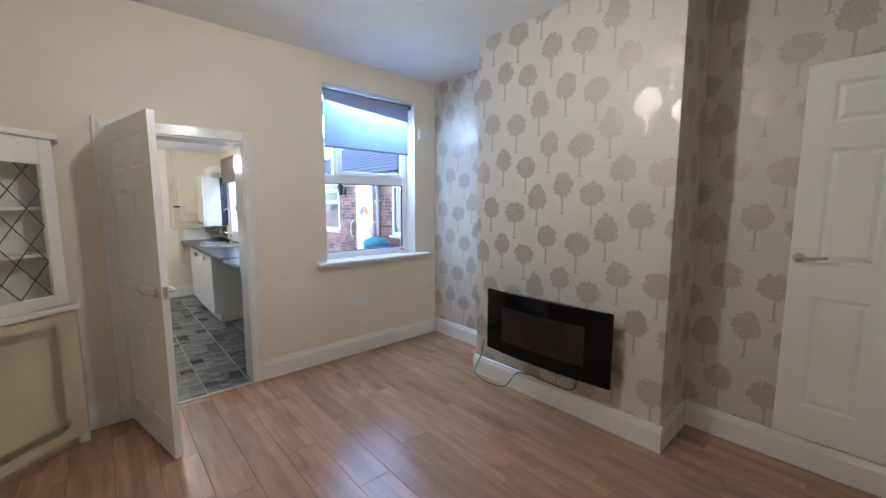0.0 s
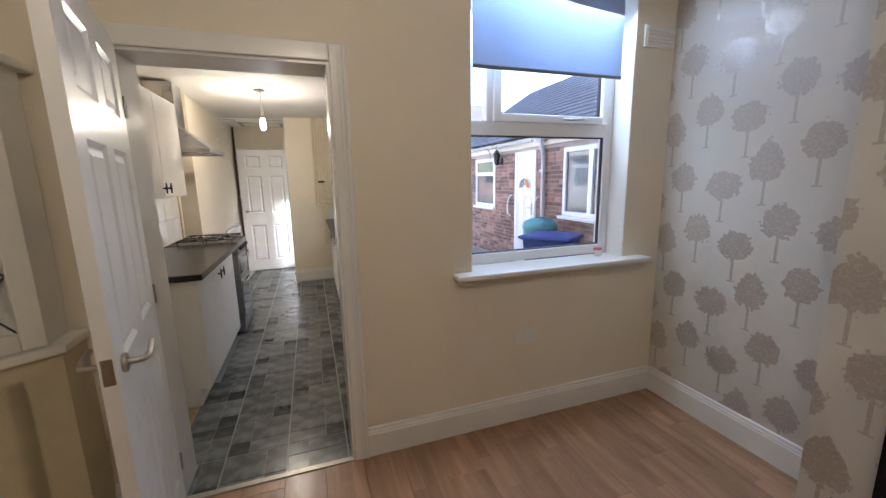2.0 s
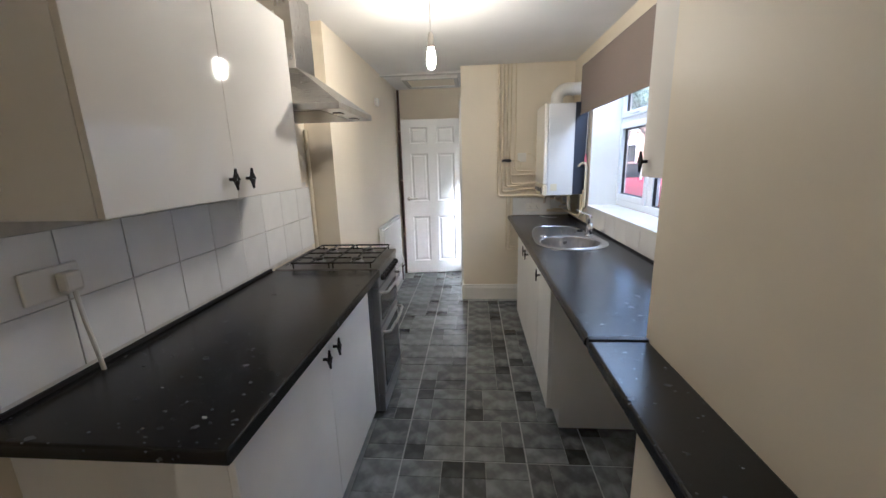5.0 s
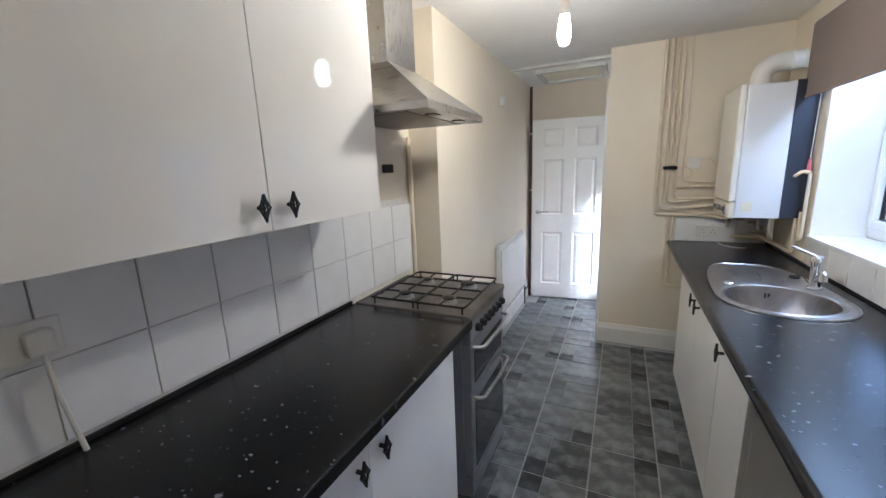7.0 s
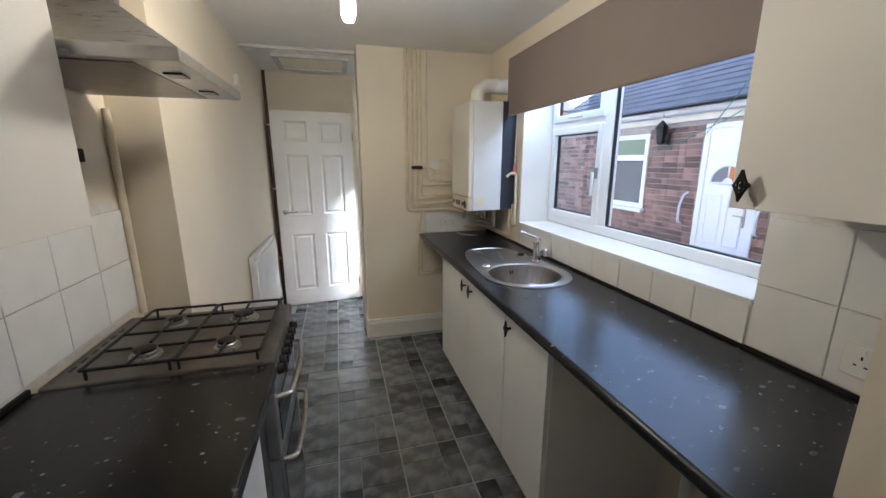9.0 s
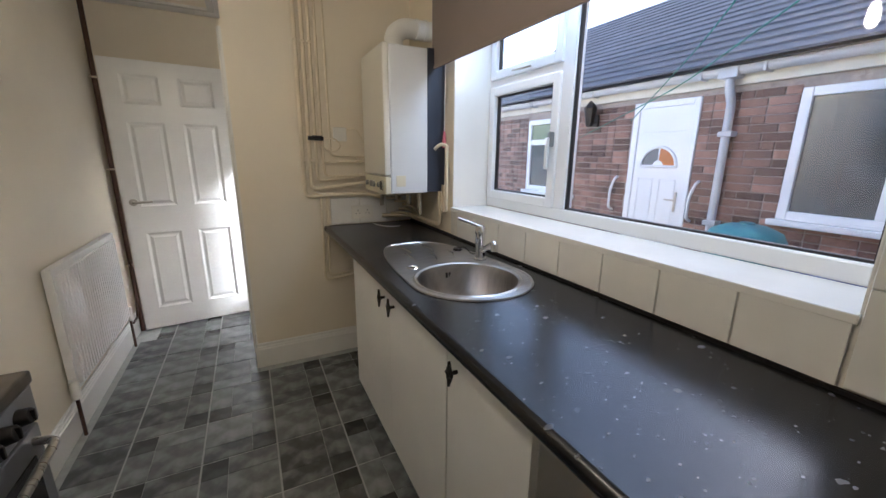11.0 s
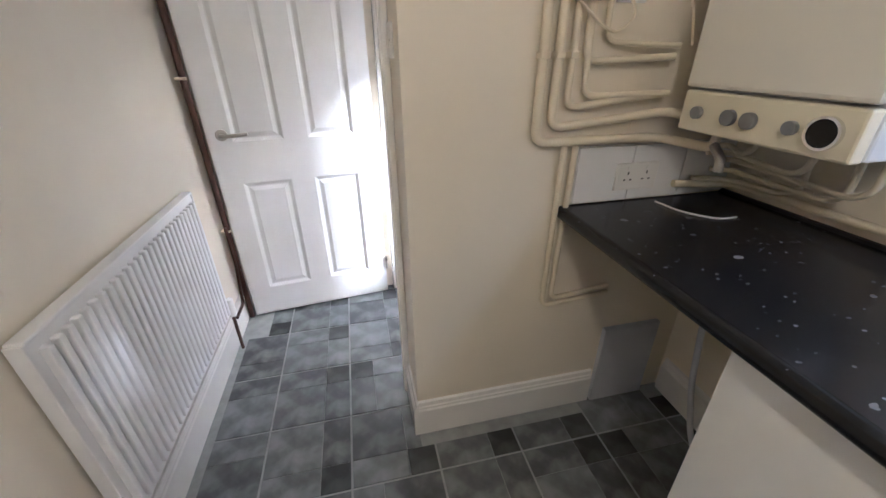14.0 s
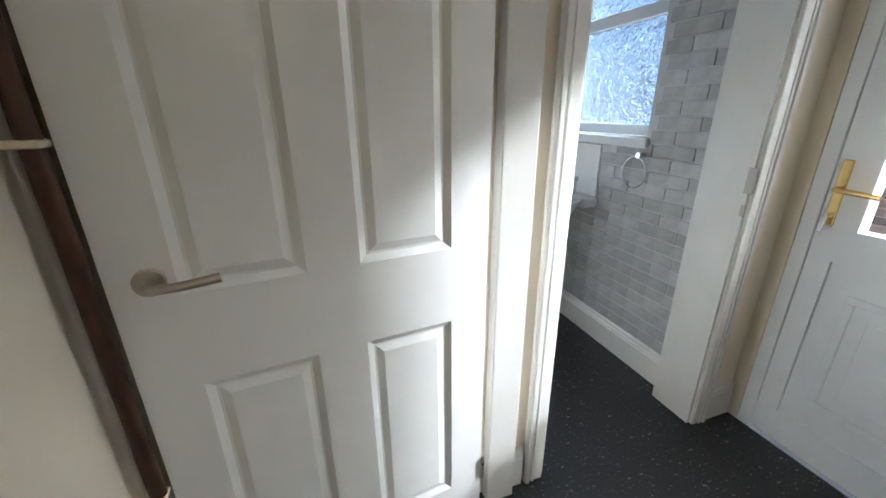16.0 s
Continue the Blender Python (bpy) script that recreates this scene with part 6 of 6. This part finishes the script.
def wheelie(name, label, m, mt):
    t = thing(name, label, "bin", at=m)
    bm = bmesh.new()
    lo = [bm.verts.new(v) for v in ((-0.20, -0.22, 0.06), (0.20, -0.22, 0.06), (0.20, 0.22, 0.06), (-0.20, 0.22, 0.06))]
    hi = [bm.verts.new(v) for v in ((-0.27, -0.30, 0.80), (0.27, -0.30, 0.80), (0.27, 0.30, 0.80), (-0.27, 0.30, 0.80))]
    for k in range(4):
        bm.faces.new((lo[k], lo[(k + 1) % 4], hi[(k + 1) % 4], hi[k]))
    bm.faces.new(lo[::-1])
    bm.faces.new(hi)
    bmesh.ops.bevel(bm, geom=bm.edges[:], offset=0.02, segments=2, profile=0.5, affect='EDGES')
    part("tub", bm, mt, t)
    part("lid", box(-0.30, -0.33, 0.80, 0.30, 0.33, 0.86, 0.025), mt, t)
    part("handle_bar", tube([(-0.22, 0.30, 0.80), (-0.22, 0.38, 0.82), (0.22, 0.38, 0.82), (0.22, 0.30, 0.80)], 0.014, 0.03), mt, t, "", True)
    for s in (-1, 1):
        part("wheel", cyl((s * 0.20, 0.20, 0.10), (s * 0.25, 0.20, 0.10), 0.10, 20), M_TYRE, t, "", True)
    return t


wheelie("wheelie_bin", "blue plastic wheelie bin in the yard", pose(4.28, 5.55, -0.13, 0, 0, 35), M_BLUEBIN)
lw = thing("yard_wall", "low rendered yard wall with a flat coping", "wall")
part("wall_body", box(3.30, 5.9, -0.13, 3.45, 9.6, 0.22), M_MORTAR, lw)
part("coping", box(3.25, 5.85, 0.22, 3.50, 9.65, 0.28, 0.01), M_CONC, lw, "flat concrete coping")

# unseen terrace blocks above and beside, added to shade the kitchen window
th = thing("terrace_house", "unseen tall brick terrace blocks added to keep the sun off the kitchen window", "house")
part("upper_storey", box(-8, -6, CEIL + 0.125, 3.7, N1, 7.9), M_BRICKFAR, th)
part("neighbour", box(3.71, -6, -0.13, 16, N1, 7.9), M_BRICKFAR, th)

# far end of the street
car = thing("car", "red hatchback parked in the street", "car", at=pose(5.5, 13.8, -0.13, 0, 0, 75))
bm = bmesh.new()
prof = [(-2.0, 0.25), (-2.0, 0.75), (-1.75, 0.95), (-1.15, 1.40), (0.35, 1.45), (0.95, 1.0), (1.85, 0.85), (2.0, 0.6), (2.0, 0.25)]
L_ = [[bm.verts.new((x, s * (0.82 - 0.12 * max(0, z - 0.95)), z)) for x, z in prof] for s in (-1, 1)]
for i in range(len(prof)):
    j = (i + 1) % len(prof)
    bm.faces.new((L_[0][i], L_[0][j], L_[1][j], L_[1][i]))
bm.faces.new(L_[0])
bm.faces.new(L_[1][::-1])
bmesh.ops.recalc_face_normals(bm, faces=bm.faces)
bmesh.ops.bevel(bm, geom=bm.edges[:], offset=0.05, segments=2, profile=0.5, affect='EDGES')
part("body", bm, M_RED, car, "", True)
for s in (-1, 1):
    part("side_window", boxes((-1.2, s * 0.79 - 0.004, 0.98, -0.35, s * 0.79 + 0.004, 1.34), (-0.28, s * 0.79 - 0.004, 0.98, 0.55, s * 0.79 + 0.004, 1.34)), M_BLACKGL, car, "dark side glass")
    for x in (-1.25, 1.25):
        w = part("wheel", cyl((x, s * 0.70, 0.31), (x, s * 0.86, 0.31), 0.31, 24, bevel=0.02), M_TYRE, car, "", True)
        part("rim", cyl((x, s * 0.855, 0.31), (x, s * 0.872, 0.31), 0.19, 20), M_GUTTER, w)
part("windscreen", moved(box(-0.01, -0.66, -0.28, 0.01, 0.66, 0.28), pose(-1.47, 0, 1.18, 0, 36, 0)), M_BLACKGL, car, "dark rear glass")
part("number_plate", box(-2.075, -0.26, 0.55, -2.055, 0.26, 0.66), M_ORANGE, car, "yellow number plate")


def tree(x, y, h, seed, label):
    rnd = random.Random(seed)
    t = thing("tree", label, "tree", at=pose(x, y, -0.13))
    bm = cyl((0, 0, 0), (0.1, 0.05, h * 0.55), 0.16, 10, r2=0.07)
    for k in range(7):
        a = k * 0.9
        cyl((0.06, 0.03, h * (0.3 + 0.03 * k)), (math.cos(a) * h * 0.25, math.sin(a) * h * 0.25, h * (0.6 + 0.04 * k)), 0.05, 6, r2=0.015, bm=bm)
    part("trunk", bm, M_BARK, t)
    verts, faces = [], []
    for k in range(2600):
        c = rnd.choice([(0, 0, .72, .26), (.18, .05, .6, .2), (-.17, .1, .62, .2), (.05, -.18, .66, .19), (-.05, .16, .8, .18)])
        r = c[3] * h * rnd.random() ** 0.4
        th, ph = rnd.uniform(0, 6.28), math.acos(rnd.uniform(-1, 1))
        p = Vector((c[0] * h + r * math.sin(ph) * math.cos(th), c[1] * h + r * math.sin(ph) * math.sin(th), c[2] * h + r * math.cos(ph) * 0.8))
        u = Vector((rnd.uniform(-1, 1), rnd.uniform(-1, 1), rnd.uniform(-1, 1))).normalized() * 0.11
        v = u.orthogonal().normalized() * 0.07
        i = len(verts)
        verts += [p - u, p + v, p + u, p - v]
        faces.append((i, i + 1, i + 2, i + 3))
    me = bpy.data.meshes.new("crown")
    me.from_pydata([tuple(v) for v in verts], [], faces)
    me.materials.append(M_LEAF)
    o = new("crown", me)
    o.parent = t
    return t


for k, (x, y, h) in enumerate(((2.5, 24.0, 5.5), (6.5, 27.0, 6.5), (-1.5, 26.0, 6.0), (10.5, 25.0, 5.8))):
    tree(x, y, h, k + 3, "leafy green tree across the street")
fh = thing("street_house", "red brick terrace house across the street", "house")
part("wall", box(-12, 31, -0.13, 18, 38, 5.2), M_BRICKFAR, fh)
bm = bmesh.new()
vs = [bm.verts.new(v) for v in ((-12.3, 30.6, 5.2), (18.3, 30.6, 5.2), (18.3, 34.5, 8.0), (-12.3, 34.5, 8.0), (18.3, 38.4, 5.2), (-12.3, 38.4, 5.2))]
bm.faces.new(vs[:4])
bm.faces.new((vs[3], vs[2], vs[4], vs[5]))
bm.faces.new((vs[1], vs[4], vs[2]))
bm.faces.new((vs[0], vs[3], vs[5]))
part("roof", bm, M_SLATE, fh)
for k in range(8):
    x = -10 + k * 3.5
    for z in (0.9, 3.1):
        w = part("window", box(x, 30.95, z, x + 1.3, 31.0, z + 1.4, 0.01), M_UPVC, fh)
        part("pane", box(x + 0.12, 30.93, z + 0.12, x + 1.18, 30.96, z + 1.28), M_BLACKGL, w)

# ---- pieces of walls and floors ----


def shared_box(name, sx, sy, sz, bevel, material):
    bm = box(-sx / 2, -sy / 2, -sz, sx / 2, sy / 2, 0, bevel, seg=1)
    me = bpy.data.meshes.new(name)
    bm.to_mesh(me)
    bm.free()
    me.materials.append(material)
    return me


def piece(name, me, parent, m):
    o = new(name, me)
    o.parent = parent
    o.matrix_world = m
    return o


rnd = random.Random(4)
# laminate planks, along the room
floor_ob = bpy.data.objects["floor"]
PW, PL = 0.193, 1.21
cache = {}
x = -0.45
row = 0
while x < 3.45 - 0.01:
    w = min(PW, 3.45 - x)
    y = -1.65 - ((row * 0.437) % 1.0) * PL
    while y < N0 - 0.02:
        a, b = max(y, -1.65), min(y + PL, N0 - 0.016)
        if b - a > 0.03:
            key = (round(w, 3), round(b - a, 3))
            if key not in cache:
                cache[key] = shared_box("plank", w - 0.0012, b - a - 0.0012, 0.010, 0.0008, M_PLANK)
            piece("plank", cache[key], floor_ob, pose(x + w / 2, (a + b) / 2, 0))
        y += PL
    x += PW
    row += 1

# slate effect vinyl: modules of four pieces
kfloor = bpy.data.objects["kitchen_floor"]
CELL = 0.314
CELLY = 0.308
G = 0.0022


def blocked(xa, xb, ya, yb):
    """True under units, walls and the bare strip."""
    if xb <= 0.62 and ya >= 4.0 and yb < 5.9:
        return True
    if xb <= 0.52 and yb < 4.07:
        return True
    if xa >= 1.60 and 5.25 <= ya and yb <= 6.8:
        return True
    if xa >= 1.04 and ya >= 7.30:
        return True
    if xa < 0.22 and ya > 5.9:
        return True
    return False


clips = {}
for ci in range(8):
    for cj in range(18):
        cx, cy = 0.468 - 2 * CELL + ci * CELL, 7.145 - 13 * CELLY + cj * CELLY
        v = rnd.randrange(4)
        for a, b, sx, sy in ((.003, .003, .203, .2), (.206, .003, .105, .2), (.003, .203, .203, .102), (.206, .203, .105, .102)):
            dark = sx < 0.15 and sy < 0.15
            if v in (1, 3):
                a = CELL - a - sx
            if v in (2, 3):
                b = CELLY - b - sy
            xa, ya, xb, yb = cx + a, cy + b, cx + a + sx, cy + b + sy
            mid = (ya + yb) / 2
            lo, hi = (DX0 + 0.022, DX1 - 0.022) if mid < N1 else (0.03 if mid < 5.93 else 0.21, 2.12 if mid < 7.32 else (1.046 if mid < 7.58 else 1.075))
            xa, xb, ya, yb = max(xa, lo), min(xb, hi), max(ya, N0 + 0.02), min(yb, 8.42)
            if xb - xa < 0.012 or yb - ya < 0.012 or blocked(xa, xb, ya, yb):
                continue
            key = (round(xb - xa, 3), round(yb - ya, 3), dark)
            if key not in clips:
                clips[key] = shared_box("vinyl_tile", xb - xa - G, yb - ya - G, 0.003, 0.0006, M_VDARK if dark else M_VTILE)
            piece("vinyl_tile", clips[key], kfloor, pose((xa + xb) / 2, (ya + yb) / 2, 0.0))

# wall tiles in the kitchen
T = 0.198
tile_side = shared_box("wall_tile", 0.207, 0.207, 0.008, 0.0012, M_TILE)
backing_w = structure("tile_backing_west", box(0.03, 4.07, 0.913, 0.033, 5.88, 1.364), M_GROUT, "grout behind white wall tiles", "wall tiles")
TW = 0.205
tile_wide = shared_box("wall_tile", T - 0.003, TW - 0.003, 0.008, 0.0012, M_TILE)
for k in range(9):
    for r in range(2):
        piece("wall_tile", tile_wide, backing_w, Matrix.Translation((0.041, 4.168 + k * TW, 0.934 + T / 2 + r * T)) @ pose(0, 0, 0, 0, 90, 0))
backing_e = structure("tile_backing_east", boxes((KE - 0.003, 4.535, 0.913, KE, KY0, 1.395), (KE - 0.003, KY0, 0.913, KE, 6.70, KZ0 - 0.022)), M_GROUT, "grout behind white wall tiles", "wall tiles")
sill_tile = shared_box("wall_tile", 0.140, T - 0.003, 0.008, 0.001, M_TILE)
for k in range(8):
    piece("wall_tile", sill_tile, backing_e, Matrix.Translation((KE - 0.011, KY0 + (5.914 - KY0) % 0.2 + k * 0.2, 0.992)) @ pose(0, 0, 0, 0, -90, 0))
for k in range(2):
    for r in range(2):
        piece("wall_tile", tile_side, backing_e, Matrix.Translation((KE - 0.011, KY0 - 0.108 - k * 0.21, 1.03 + r * 0.21)) @ pose(0, 0, 0, 0, -90, 0))
pier_tiles = structure("tile_panel_pier", box(1.56, 7.316, 0.913, KE, 7.319, 1.09), M_GROUT, "grout behind white tiles by the boiler", "wall tiles")
for k in range(3):
    piece("wall_tile", shared_box("wall_tile", 0.186, 0.17, 0.007, 0.001, M_TILE), pier_tiles, Matrix.Translation((1.655 + k * 0.189, 7.309, 1.0)) @ pose(0, 0, 0, 90, 0, 0))

# grey brick tiles in the toilet
wcw = bpy.data.objects["wall_wc_east"]
RH, BL = 0.0605, 0.215
full = shared_box("brick_tile", RH - 0.006, BL - 0.006, 0.006, 0.0012, M_WCTILE)
half = shared_box("brick_tile", RH - 0.006, BL / 2 - 0.006, 0.006, 0.0012, M_WCTILE)
for r in range(31):
    z = 0.20 + r * RH
    off = BL / 2 if r % 2 else 0.0
    y = 8.59 - off
    while y < 9.9:
        a, b = max(y, 8.61), y + BL
        if 1.11 < z < 1.99 and b > 8.94:
            b = min(b, 8.938)
        if 0.81 < z < 1.12 and b > 9.23:
            b = min(b, 9.237)
        ln = b - a
        if ln > 0.04:
            me = full if abs(ln - BL) < 0.002 else (half if abs(ln - BL / 2) < 0.002 else shared_box("brick_tile", RH - 0.006, ln - 0.006, 0.006, 0.0012, M_WCTILE))
            piece("brick_tile", me, wcw, Matrix.Translation((2.114, (a + b) / 2, z)) @ pose(0, 0, 0, 0, -90, 0))
        y += BL

# bricks of the house across the yard
BW, BH = 0.212, 0.071
bond = random.Random(11)
brick = shared_box("brick", BH - 0.010, BW - 0.010, 0.012, 0.002, M_BRICK)
hbrick = shared_box("brick", BH - 0.010, BW / 2 - 0.010, 0.012, 0.002, M_BRICK)
rest_v, rest_f = [], []
count = 0
spots = []
for r in range(int((EAVES - 0.14 + 0.13) / BH) + 1):
    z = -0.13 + BH / 2 + r * BH
    y = HY0_ - (BW / 2 if r % 2 else 0)
    while y < HY1_:
        step = BW / 2 if bond.random() < 0.34 else BW      # headers among the stretchers
        segs = [(max(y, HY0_), min(y + step, HY1_))]
        for o in H_OPEN:
            if o[2] - BH / 2 < z < o[3] + BH / 2:
                nxt = []
                for a, b in segs:
                    if b <= o[0] or a >= o[1]:
                        nxt.append((a, b))
                    else:
                        if a < o[0]:
                            nxt.append((a, o[0]))
                        if b > o[1]:
                            nxt.append((o[1], b))
                segs = nxt
        for a, b in segs:
            if b - a > 0.03 and z + BH / 2 < EAVES - 0.13:
                spots.append((a, b, z))
        y += step
spots.sort(key=lambda s: abs((s[0] + s[1]) / 2 - 7.6) + abs(s[2] - 1.35) * 1.5)
for k, (a, b, z) in enumerate(spots):
    ln = b - a
    if k < 300 and (abs(ln - BW) < 0.003 or abs(ln - BW / 2) < 0.003):
        piece("brick", brick if abs(ln - BW) < 0.003 else hbrick, wall_o, Matrix.Translation((FX, (a + b) / 2, z)) @ pose(0, 0, 0, 0, -90, 0))
    else:
        i = len(rest_v)
        y0, y1, z0, z1 = a + 0.005, b - 0.005, z - BH / 2 + 0.005, z + BH / 2 - 0.005
        rest_v += [(FX + 0.01, y0, z0), (FX + 0.01, y1, z0), (FX + 0.01, y1, z1), (FX + 0.01, y0, z1), (FX, y0, z0), (FX, y1, z0), (FX, y1, z1), (FX, y0, z1)]
        rest_f += [(i + 4, i + 7, i + 6, i + 5), (i, i + 4, i + 5, i + 1), (i + 1, i + 5, i + 6, i + 2), (i + 2, i + 6, i + 7, i + 3), (i + 3, i + 7, i + 4, i)]
me = bpy.data.meshes.new("bricks")
me.from_pydata(rest_v, [], rest_f)
me.materials.append(M_BRICKFAR)
o = new("bricks", me)
o.parent = wall_o
tagged(o, kind="stuff")
